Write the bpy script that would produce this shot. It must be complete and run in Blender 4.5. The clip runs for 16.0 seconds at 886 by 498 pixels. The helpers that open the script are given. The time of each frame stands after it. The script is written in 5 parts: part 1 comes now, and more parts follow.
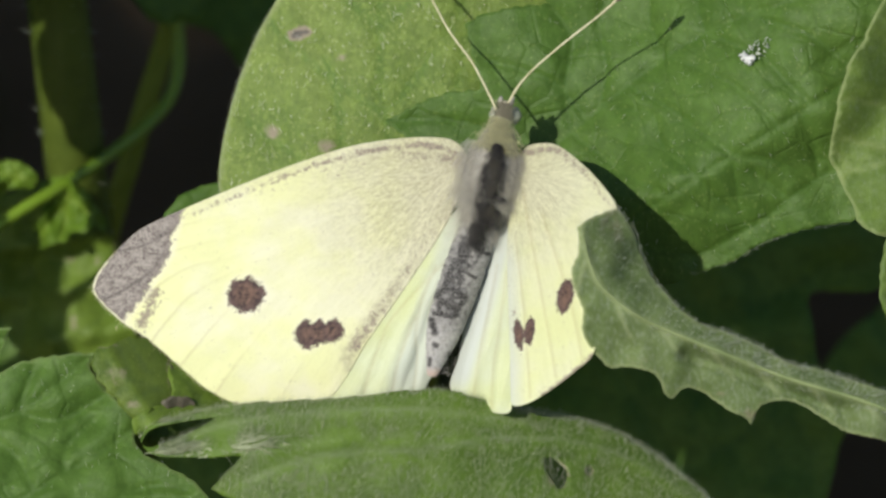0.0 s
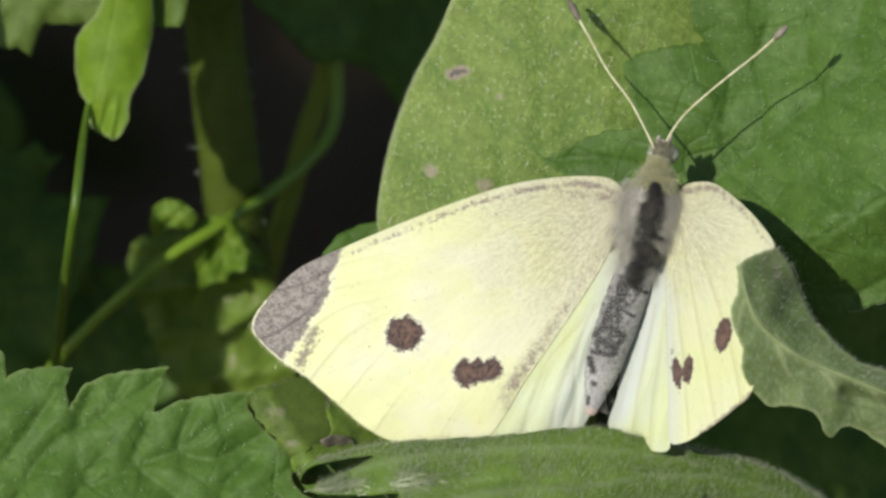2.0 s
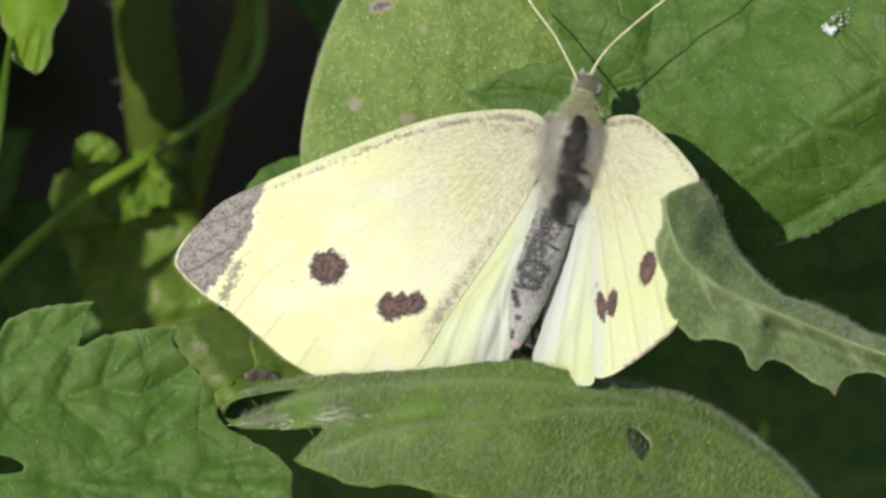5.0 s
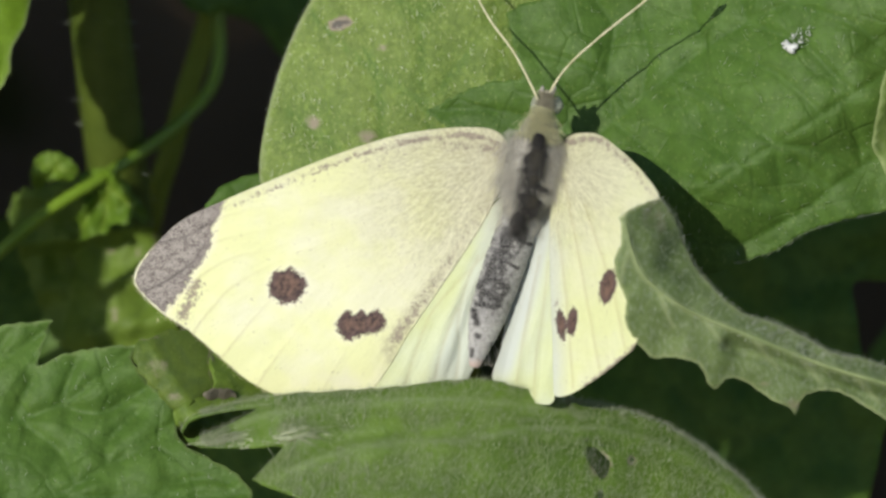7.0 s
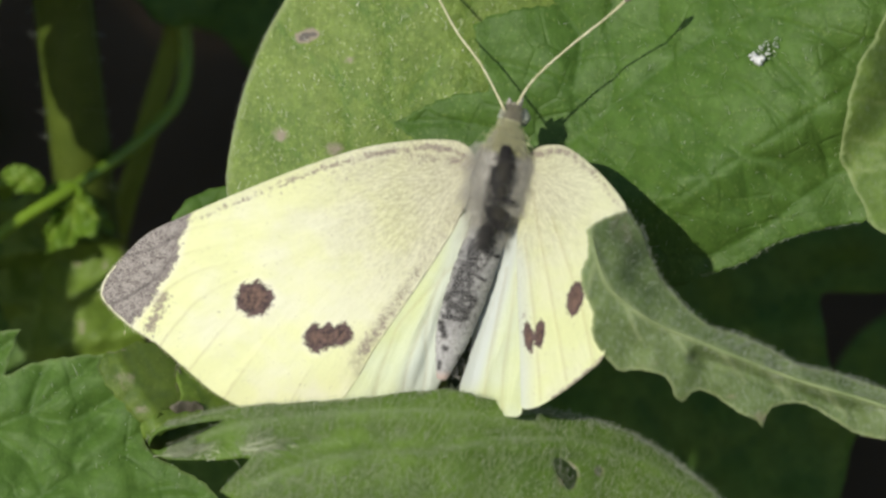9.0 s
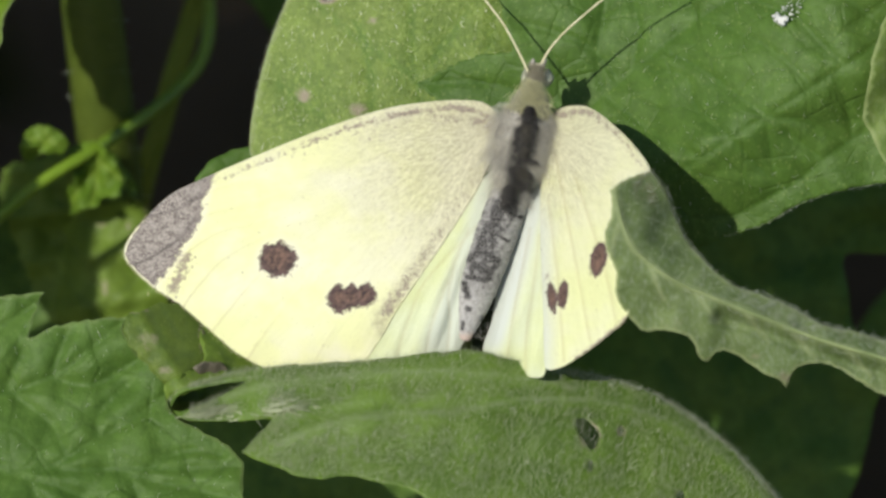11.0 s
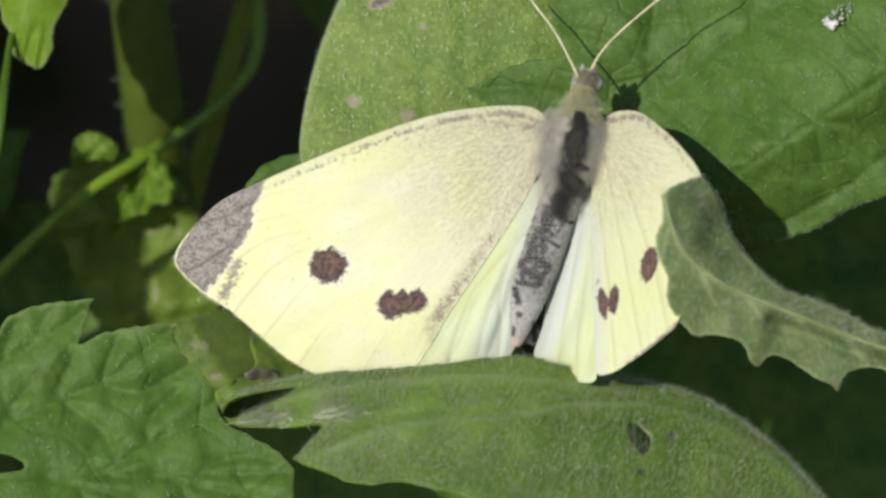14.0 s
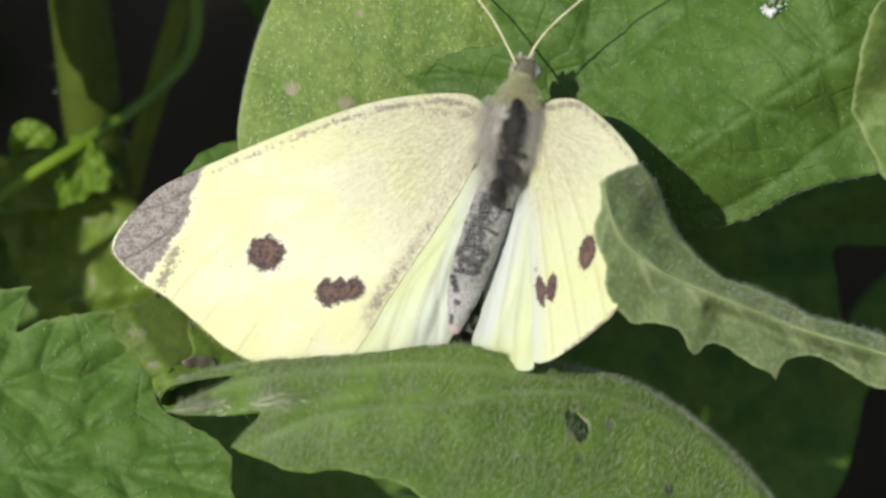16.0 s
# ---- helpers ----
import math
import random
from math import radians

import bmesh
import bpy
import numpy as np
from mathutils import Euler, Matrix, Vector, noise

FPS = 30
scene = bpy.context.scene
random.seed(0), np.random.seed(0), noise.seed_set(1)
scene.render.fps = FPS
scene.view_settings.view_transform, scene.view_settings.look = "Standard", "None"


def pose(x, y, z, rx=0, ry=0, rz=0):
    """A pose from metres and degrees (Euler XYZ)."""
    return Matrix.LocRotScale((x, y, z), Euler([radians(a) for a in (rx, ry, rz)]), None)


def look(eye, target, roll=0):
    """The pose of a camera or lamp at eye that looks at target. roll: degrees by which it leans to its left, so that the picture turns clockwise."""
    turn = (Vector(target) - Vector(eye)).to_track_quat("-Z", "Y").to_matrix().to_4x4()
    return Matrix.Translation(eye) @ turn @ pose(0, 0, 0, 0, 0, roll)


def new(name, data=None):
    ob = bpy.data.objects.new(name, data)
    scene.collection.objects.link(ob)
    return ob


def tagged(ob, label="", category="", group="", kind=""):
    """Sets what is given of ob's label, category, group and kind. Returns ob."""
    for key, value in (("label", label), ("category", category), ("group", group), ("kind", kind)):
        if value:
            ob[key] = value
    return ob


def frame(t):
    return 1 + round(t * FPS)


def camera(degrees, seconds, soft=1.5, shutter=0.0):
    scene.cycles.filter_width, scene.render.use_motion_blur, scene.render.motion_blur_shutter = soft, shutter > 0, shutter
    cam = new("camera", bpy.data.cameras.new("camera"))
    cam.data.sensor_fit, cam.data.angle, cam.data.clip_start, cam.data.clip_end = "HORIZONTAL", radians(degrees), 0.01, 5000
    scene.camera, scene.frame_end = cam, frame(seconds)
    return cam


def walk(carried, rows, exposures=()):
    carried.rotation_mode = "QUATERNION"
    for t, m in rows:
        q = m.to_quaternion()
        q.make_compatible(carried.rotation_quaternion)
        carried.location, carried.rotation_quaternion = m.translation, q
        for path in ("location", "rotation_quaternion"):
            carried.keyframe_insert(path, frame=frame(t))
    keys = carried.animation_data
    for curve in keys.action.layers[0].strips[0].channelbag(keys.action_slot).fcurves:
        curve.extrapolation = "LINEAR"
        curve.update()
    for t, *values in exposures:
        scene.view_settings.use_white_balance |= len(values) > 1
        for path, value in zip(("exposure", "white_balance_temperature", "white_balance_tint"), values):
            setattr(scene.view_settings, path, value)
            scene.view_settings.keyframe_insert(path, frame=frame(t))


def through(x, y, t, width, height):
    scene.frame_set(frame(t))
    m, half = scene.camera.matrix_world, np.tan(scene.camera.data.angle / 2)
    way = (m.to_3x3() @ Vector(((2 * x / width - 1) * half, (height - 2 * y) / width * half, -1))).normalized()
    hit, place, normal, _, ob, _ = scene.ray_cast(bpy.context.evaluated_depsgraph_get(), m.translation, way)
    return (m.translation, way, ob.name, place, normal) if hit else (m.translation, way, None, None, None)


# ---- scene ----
# The view is a small patch of a weedy bank, about 58 mm wide, seen through a long lens.
# Plan units: U metres each, counted right (a) and down (b) in the plane that faces the lens and
# passes through the butterfly; w is the height in millimetres out of that plane, towards the lens.
FOV, DIST, TILT = 6.0, 0.5535, -35.0
U = DIST * math.tan(radians(FOV / 2)) / 784
MID = Vector((0.0, 0.0, 0.40))
RIGHT = Vector((1, 0, 0))
UP = Vector((0, -math.sin(radians(TILT)), math.cos(radians(TILT))))
OUT = Vector((0, -math.cos(radians(TILT)), -math.sin(radians(TILT))))

cam = camera(FOV, 16.0, soft=2.8)
cam.data.dof.use_dof = True
cam.data.dof.focus_distance = DIST
cam.data.dof.aperture_fstop = 42.0
# seconds, drift of the aim right and down in plan units, roll in degrees, nearness
SWAY = [
    (0.0, 0.1, 0.0, -0.01, 1.0001),
    (0.5, 27.6, -0.8, -0.03, 1.0000),
    (1.0, 140.1, 13.5, -0.05, 0.9998),
    (1.5, 238.7, 30.3, -0.07, 0.9992),
    (2.0, 280.1, 68.3, -0.09, 0.9988),
    (2.5, 288.8, 81.3, -0.12, 0.9986),
    (3.0, 252.9, 23.1, -0.14, 0.9988),
    (3.5, 201.7, -37.5, -0.15, 0.9990),
    (4.0, 177.1, -51.7, -0.16, 1.0001),
    (6.5, 96.3, -36.3, -0.20, 1.0020),
    (7.0, 74.3, -17.0, -0.22, 1.0039),
    (7.5, 43.0, 39.7, -0.25, 1.0047),
    (8.0, 13.4, 56.3, -0.24, 1.0048),
    (8.5, 8.3, 49.5, -0.26, 1.0049),
    (9.0, 16.4, 4.8, -0.28, 1.0049),
    (11.5, 93.7, -65.5, -0.29, 1.0049),
    (12.0, 185.6, -9.9, -0.30, 1.0049),
    (12.5, 204.9, 0.9, -0.34, 1.0049),
    (13.0, 222.5, -4.7, -0.40, 1.0050),
    (13.5, 204.2, -20.4, -0.46, 1.0049),
    (14.0, 146.9, -55.1, -0.49, 1.0054),
    (14.5, 103.6, -88.9, -0.50, 1.0055),
    (15.0, 64.2, -92.3, -0.51, 1.0059),
    (15.5, 46.8, -86.8, -0.47, 1.0059),
    (16.0, 37.1, -76.8, -0.46, 1.0062),
]


def aim(da, db, roll, near):
    f = DIST / U
    m = pose(0, 0, 0, 90 + TILT, 0, 0) @ pose(0, 0, 0, 0, 0, roll) @ pose(0, 0, 0, 0, math.degrees(math.atan(da / f)), 0) @ pose(0, 0, 0, math.degrees(math.atan(db / f)), 0, 0)
    return Matrix.Translation(MID + OUT * (DIST / near)) @ m


EXPOSURES = [(0.0, 0.03), (3.0, 0.03), (4.0, 0.13), (6.3, 0.02), (9.0, 0.01), (11.3, 0.10), (12.0, 0.02), (13.0, 0.0), (13.9, 0.03), (14.5, 0.13), (15.0, 0.19), (15.5, 0.19), (16.0, 0.15)]
walk(cam, [(t, aim(da, db, roll, near)) for t, da, db, roll, near in SWAY], EXPOSURES)

# ---- sky and sun ----
SUN = (RIGHT * -0.50 + UP * 0.22 + OUT * 1.0).normalized()
elevation, bearing = math.asin(SUN.z), math.atan2(SUN.x, SUN.y)
world = bpy.data.worlds.new("sky")
scene.world = world
world.use_nodes = True
wn = world.node_tree
sky = wn.nodes.new("ShaderNodeTexSky")
sky.sky_type, sky.sun_disc = "NISHITA", False
sky.sun_elevation, sky.sun_rotation = elevation, bearing
wn.links.new(sky.outputs[0], wn.nodes["Background"].inputs[0])
wn.nodes["Background"].inputs[1].default_value = 0.105
sun = new("sun", bpy.data.lights.new("sun", "SUN"))
sun.data.energy, sun.data.angle, sun.data.color = 4.1, radians(0.9), (1.0, 0.95, 0.86)
sun.matrix_world = look(SUN * 3 + MID, MID)


# ---- materials ----
class Nodes:
    """A short way to write node materials."""

    def __init__(self, name):
        self.mat = bpy.data.materials.new(name)
        self.mat.use_nodes = True
        self.t = self.mat.node_tree
        self.bsdf = self.t.nodes["Principled BSDF"]
        self.end = self.t.nodes["Material Output"]

    def put(self, socket, v):
        if isinstance(v, bpy.types.NodeSocket):
            self.t.links.new(v, socket)
        elif isinstance(v, tuple) and len(v) == 3 and socket.type == "RGBA":
            socket.default_value = (*v, 1)
        else:
            socket.default_value = v

    def node(self, kind, **inputs):
        n = self.t.nodes.new(kind)
        for k, v in inputs.items():
            self.put(n.inputs[k], v)
        return n

    def math(self, op, a, b=0.0, clamp=False):
        n = self.t.nodes.new("ShaderNodeMath")
        n.operation, n.use_clamp = op, clamp
        self.put(n.inputs[0], a), self.put(n.inputs[1], b)
        return n.outputs[0]

    def attr(self, name):
        n = self.t.nodes.new("ShaderNodeAttribute")
        n.attribute_name = name
        return n

    def noise(self, vec, scale, detail=3.0, rough=0.6):
        return self.node("ShaderNodeTexNoise", Vector=vec, Scale=scale, Detail=detail, Roughness=rough).outputs["Fac"]

    def step(self, v, lo, hi, a=0.0, b=1.0):
        n = self.node("ShaderNodeMapRange", Value=v)
        n.interpolation_type = "SMOOTHSTEP"
        for i, x in zip((1, 2, 3, 4), (lo, hi, a, b)):
            n.inputs[i].default_value = x
        return n.outputs[0]

    def mix(self, fac, a, b):
        n = self.t.nodes.new("ShaderNodeMix")
        n.data_type = "RGBA"
        self.put(n.inputs[0], fac), self.put(n.inputs[6], a), self.put(n.inputs[7], b)
        return n.outputs[2]

    def bump(self, height, strength, distance):
        n = self.node("ShaderNodeBump", Height=height, Strength=strength, Distance=distance)
        self.put(self.bsdf.inputs["Normal"], n.outputs[0])
        return n.outputs[0]

    def done(self, colour, rough=0.5, through=0.0, glow_colour=None, spec=0.5):
        self.put(self.bsdf.inputs["Base Color"], colour)
        self.put(self.bsdf.inputs["Roughness"], rough)
        self.put(self.bsdf.inputs["Specular IOR Level"], spec)
        if through:
            tr = self.node("ShaderNodeBsdfTranslucent", Color=glow_colour if glow_colour is not None else colour)
            m = self.node("ShaderNodeMixShader", Fac=through)
            self.t.links.new(self.bsdf.outputs[0], m.inputs[1])
            self.t.links.new(tr.outputs[0], m.inputs[2])
            self.t.links.new(m.outputs[0], self.end.inputs[0])
        return self.mat


def leaf_material(name, dark, light, vein, speck=0.0, rough=0.48, through=0.22, fuzz=0.0, spec=0.22, net=0.0, pebble=1.0):
    """A leaf: two greens in soft patches, paler veins, pin-point yellow dots, scars and a fine pitted relief."""
    n = Nodes(name)
    p = n.attr("plan").outputs["Vector"]
    big = n.noise(p, 0.16, 3.0)
    fine = n.noise(p, 1.5, 5.0, 0.7)
    colour = n.mix(n.step(big, 0.3, 0.7), dark, light)
    colour = n.mix(n.step(fine, 0.3, 0.75, 0.0, 0.45), colour, tuple(c * 0.6 for c in dark))
    colour = n.mix(n.math("MULTIPLY", n.attr("vein").outputs["Fac"], 0.8, True), colour, vein)
    colour = n.mix(n.step(n.noise(p, 0.7, 4.0, 0.65), 0.42, 0.68, 0.0, 0.32), colour, tuple(min(1.0, c * 1.35) for c in light))
    mesh = 0.0
    if net:
        warp = n.node("ShaderNodeMix", Factor=0.25)
        warp.data_type = "VECTOR"
        n.put(warp.inputs[4], p), n.put(warp.inputs[5], n.node("ShaderNodeTexNoise", Vector=p, Scale=0.6).outputs["Color"])
        cell = n.t.nodes.new("ShaderNodeTexVoronoi")
        cell.feature = "DISTANCE_TO_EDGE"
        n.put(cell.inputs["Vector"], warp.outputs[1]), n.put(cell.inputs["Scale"], net)
        mesh = n.step(cell.outputs["Distance"], 0.0, 0.05, 1.0, 0.0)
        colour = n.mix(n.math("MULTIPLY", mesh, n.step(n.noise(p, 0.35), 0.4, 0.65, 0.05, 0.36)), colour, tuple(c * 0.55 for c in dark))
    if speck:
        v = n.node("ShaderNodeTexVoronoi", Vector=n.node("ShaderNodeMapping", Vector=p, Rotation=(0, 0, 0.5), Scale=(1.0, 0.6, 1.0)).outputs[0], Scale=4.2)
        mottle = n.noise(n.node("ShaderNodeMapping", Vector=p, Scale=(1.0, 0.6, 1.0)).outputs[0], 3.4, 4.0, 0.75)
        # pale mottling and yellow dots, brightened to stand for sun glints too
        colour = n.mix(n.step(mottle, 0.5, 0.70, 0.0, 0.62 * speck), colour, tuple(c * 1.55 for c in light))
        colour = n.mix(n.step(mottle, 0.30, 0.47, 0.55 * speck, 0.0), colour, tuple(c * 0.55 for c in dark))
        dot = n.math("MULTIPLY", n.step(v.outputs["Distance"], 0.08, 0.30, 1.0, 0.0), n.step(n.noise(p, 1.6, 5.0, 0.7), 0.40, 0.58))
        colour = n.mix(n.math("MULTIPLY", dot, speck), colour, (0.42, 0.50, 0.17))
    if fuzz:
        h = n.noise(n.node("ShaderNodeMapping", Vector=p, Scale=(1.0, 0.45, 1.0)).outputs[0], 4.5, 3.0, 0.8)
        colour = n.mix(n.step(h, 0.45, 0.75, 0.0, fuzz), colour, (0.33, 0.38, 0.29))
    # light caught on leaf edges, put into the colour as a pale rim
    colour = n.mix(n.math("MULTIPLY", n.attr("rim").outputs["Fac"], 0.75, True), colour, (0.36, 0.42, 0.20))
    scar = n.attr("scar").outputs["Fac"]
    scar = n.math("ADD", scar, n.math("MULTIPLY", n.math("SUBTRACT", fine, 0.5), 0.5))
    colour = n.mix(n.step(scar, 0.25, 0.5), colour, (0.31, 0.265, 0.19))
    colour = n.mix(n.step(scar, 0.6, 0.85), colour, (0.13, 0.115, 0.10))
    relief = n.math("ADD", n.math("MULTIPLY", fine, 0.6), n.math("MULTIPLY", n.noise(p, 5.0, 2.0), 0.5))
    if net:
        relief = n.math("SUBTRACT", relief, n.math("MULTIPLY", mesh, n.step(n.noise(p, 0.3), 0.35, 0.65, 0.1, 0.42)))
    n.bump(relief, 0.55, 0.00022 * pebble)
    return n.done(colour, n.step(fine, 0.2, 0.8, rough - 0.08, rough + 0.14), through, n.mix(0.5, colour, light), spec)


def wing_material(name, cream, streak):
    """Scaled wing: cream ground, ragged dark marks, grey dusting in rays from the wing root, fine veins."""
    n = Nodes(name)
    p = n.attr("plan").outputs["Vector"]
    q = n.attr("fan").outputs["Vector"]
    scales = n.noise(p, 4.2, 5.0, 0.8)
    grain = n.noise(p, 9.0, 4.0, 0.75)
    soft = n.noise(p, 0.22, 3.0)
    rays = n.step(n.math("ADD", n.math("MULTIPLY", n.noise(q, 1.7, 5.0, 0.8), 0.65), n.math("MULTIPLY", n.noise(p, 5.0, 4.0, 0.8), 0.35)), 0.27, 0.73)
    long_rays = n.noise(n.node("ShaderNodeMapping", Vector=q, Scale=(0.35, 1.0, 1.0)).outputs[0], 2.6, 3.0, 0.6)
    dusty = n.attr("dust").outputs["Fac"]
    vein = n.attr("vein").outputs["Fac"]
    colour = n.mix(n.step(soft, 0.35, 0.65), cream, streak)
    colour = n.mix(n.step(grain, 0.4, 0.68, 0.0, 0.2), colour, tuple(c * 0.74 for c in cream))
    colour = n.mix(n.step(long_rays, 0.42, 0.66, 0.0, 0.16), colour, tuple(c * 0.80 for c in cream))
    colour = n.mix(n.attr("pale").outputs["Fac"], colour, (0.56, 0.60, 0.575))
    grey = n.math("MULTIPLY", n.step(dusty, 0.04, 0.75, 0.0, 0.9), n.step(rays, 0.25, 0.7, 1.0, 0.55))
    colour = n.mix(grey, colour, (0.43, 0.405, 0.275))
    fleck = n.math("MULTIPLY", n.step(n.math("ADD", n.math("MULTIPLY", rays, 0.6), n.math("MULTIPLY", scales, 0.4)), 0.5, 0.68), n.step(dusty, 0.08, 0.55, 0.0, 0.55))
    colour = n.mix(fleck, colour, (0.76, 0.735, 0.53))
    speck = n.math("MULTIPLY", n.step(n.math("ADD", n.math("MULTIPLY", grain, 0.55), n.math("MULTIPLY", rays, 0.45)), 0.34, 0.47, 1.0, 0.0), n.step(dusty, 0.06, 0.6, 0.0, 0.34))
    colour = n.mix(speck, colour, (0.26, 0.225, 0.17))
    colour = n.mix(n.math("MULTIPLY", vein, 0.42, True), colour, (0.40, 0.34, 0.17))
    dash = n.math("ADD", n.attr("dash").outputs["Fac"], n.math("ADD", n.math("MULTIPLY", n.math("SUBTRACT", scales, 0.5), 3.6), n.math("MULTIPLY", n.math("SUBTRACT", rays, 0.5), 0.9)))
    colour = n.mix(n.step(dash, 0.45, 0.9, 0.0, 0.85), colour, n.mix(n.step(grain, 0.4, 0.6), (0.15, 0.12, 0.115), (0.36, 0.29, 0.235)))
    edge = n.math("ADD", n.math("MULTIPLY", n.math("SUBTRACT", scales, 0.5), 2.6), n.math("MULTIPLY", n.math("SUBTRACT", rays, 0.5), 1.5))
    mark = n.math("ADD", n.attr("mark").outputs["Fac"], edge)
    halo = n.math("MULTIPLY", n.step(n.math("ABSOLUTE", n.attr("mark").outputs["Fac"]), 0.2, 1.3, 0.34, 0.0), n.step(dusty, 0.0, 0.2, 1.0, 0.0))
    colour = n.mix(halo, colour, (0.86, 0.82, 0.72))
    core = n.step(n.attr("mark").outputs["Fac"], 0.4, 1.9)
    inner = n.mix(n.step(n.math("ADD", n.math("MULTIPLY", grain, 0.5), n.math("MULTIPLY", rays, 0.5)), 0.38, 0.6), (0.058, 0.040, 0.038), n.mix(core, (0.125, 0.082, 0.076), (0.19, 0.118, 0.088)))
    tip = n.mix(n.step(n.math("ADD", n.math("MULTIPLY", grain, 0.7), n.math("MULTIPLY", rays, 0.3)), 0.38, 0.6), (0.115, 0.098, 0.092), (0.37, 0.335, 0.30))
    tip = n.mix(n.step(grain, 0.46, 0.70, 0.0, 0.7), tip, (0.47, 0.435, 0.38))
    tip = n.mix(n.step(n.attr("mark").outputs["Fac"], 0.2, 1.9, 0.38, 0.0), tip, (0.15, 0.12, 0.112))
    tip = n.mix(n.math("MULTIPLY", vein, 0.75, True), tip, (0.07, 0.06, 0.058))
    inner = n.mix(n.attr("tip").outputs["Fac"], inner, tip)
    colour = n.mix(n.step(mark, -0.3, 0.35), colour, inner)
    n.bump(n.math("ADD", n.math("ADD", grain, scales), n.math("MULTIPLY", rays, n.step(dusty, 0.0, 0.5, 0.5, 1.8))), 0.4, 0.00010)
    return n.done(colour, 0.62, 0.16, colour, 0.2)


def plain_material(name, a, b, scale=400.0, rough=0.6, through=0.0, relief=0.0002, spec=0.35):
    n = Nodes(name)
    p = n.node("ShaderNodeTexCoord").outputs["Object"]
    k = n.noise(p, scale, 4.0)
    big = n.noise(p, scale * 0.12, 2.0)
    colour = n.mix(n.step(n.math("ADD", n.math("MULTIPLY", k, 0.6), n.math("MULTIPLY", big, 0.4)), 0.35, 0.65), a, b)
    n.bump(k, 0.5, relief)
    return n.done(colour, rough, through, None, spec)


M_BACK = leaf_material("yellow_green_leaf", (0.126, 0.204, 0.034), (0.186, 0.261, 0.054), (0.080, 0.165, 0.022), speck=0.9, rough=0.42, pebble=1.8, spec=0.3)
M_QUILT = leaf_material("quilted_leaf", (0.063, 0.130, 0.019), (0.086, 0.162, 0.028), (0.047, 0.110, 0.014), speck=0.3, rough=0.5, net=0.42, spec=0.25)
M_EDGE = leaf_material("pale_leaf", (0.105, 0.172, 0.034), (0.145, 0.218, 0.042), (0.18, 0.24, 0.07), fuzz=0.2)
M_CURL = leaf_material("downy_leaf_underside", (0.108, 0.160, 0.050), (0.150, 0.205, 0.074), (0.26, 0.31, 0.15), fuzz=0.45, rough=0.55, pebble=1.5)
M_FRONT = leaf_material("downy_leaf", (0.090, 0.163, 0.019), (0.136, 0.228, 0.028), (0.19, 0.245, 0.11), fuzz=0.10, rough=0.46, spec=0.36, pebble=1.2)
M_NETTLE = leaf_material("nettle_leaf", (0.066, 0.136, 0.021), (0.094, 0.172, 0.031), (0.050, 0.112, 0.015), speck=0.12, net=0.30)
M_OLIVE = leaf_material("olive_leaf", (0.090, 0.145, 0.020), (0.130, 0.185, 0.030), (0.08, 0.13, 0.03), speck=0.2)
M_DARK = leaf_material("deep_green_leaf", (0.070, 0.138, 0.018), (0.095, 0.175, 0.026), (0.04, 0.10, 0.016))
M_FRESH = leaf_material("fresh_leaf", (0.15, 0.265, 0.014), (0.20, 0.33, 0.024), (0.24, 0.35, 0.05), through=0.4)
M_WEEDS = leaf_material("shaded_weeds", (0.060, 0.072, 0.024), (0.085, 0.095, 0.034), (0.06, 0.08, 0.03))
M_STEM = plain_material("green_stem", (0.048, 0.074, 0.008), (0.076, 0.108, 0.014), 500.0, 0.5)
M_TENDRIL = plain_material("tendril_green", (0.115, 0.205, 0.013), (0.155, 0.25, 0.020), 600.0, 0.4)
M_RIB = plain_material("pale_midrib", (0.15, 0.20, 0.075), (0.21, 0.26, 0.11), 700.0, 0.6, relief=0.0001)
M_STALK = plain_material("leaf_stalk_green", (0.050, 0.100, 0.008), (0.075, 0.135, 0.012), 600.0, 0.4)
M_STEM_DARK = plain_material("dark_stem", (0.14, 0.175, 0.024), (0.19, 0.225, 0.036), 500.0, 0.85, spec=0.08)
M_SOIL = plain_material("damp_soil", (0.075, 0.046, 0.020), (0.125, 0.084, 0.042), 60.0, 0.95, relief=0.004)
M_DOWN = plain_material("soft_leaf_down", (0.38, 0.43, 0.28), (0.50, 0.54, 0.38), 300.0, 0.5, through=0.3)
# bristle colour raised to carry the glint of sun on the hairs
M_BRISTLE = plain_material("bristle_glint", (0.70, 0.73, 0.52), (0.80, 0.82, 0.62), 300.0, 0.3)
M_HAIR = plain_material("plant_hair", (0.42, 0.47, 0.36), (0.52, 0.56, 0.45), 300.0, 0.5, through=0.3)
M_FORE = wing_material("forewing_scales", (0.765, 0.785, 0.435), (0.78, 0.78, 0.57))
# darker copy of the forewing colours, its lesser light put into the colour
M_FORE_FAR = wing_material("dimmed_forewing_scales", (0.69, 0.725, 0.39), (0.71, 0.725, 0.50))
M_HIND = wing_material("hindwing_scales", (0.61, 0.66, 0.36), (0.64, 0.69, 0.47))
M_LIME = leaf_material("lime_green_leaf", (0.105, 0.180, 0.022), (0.145, 0.222, 0.032), (0.11, 0.17, 0.04), speck=0.25)
M_BROWN = leaf_material("withered_leaf", (0.15, 0.135, 0.095), (0.23, 0.205, 0.15), (0.12, 0.105, 0.08), fuzz=0.15)
M_BODY = plain_material("grey_body", (0.20, 0.19, 0.165), (0.34, 0.325, 0.28), 1400.0, 0.8, relief=0.0003, spec=0.15)


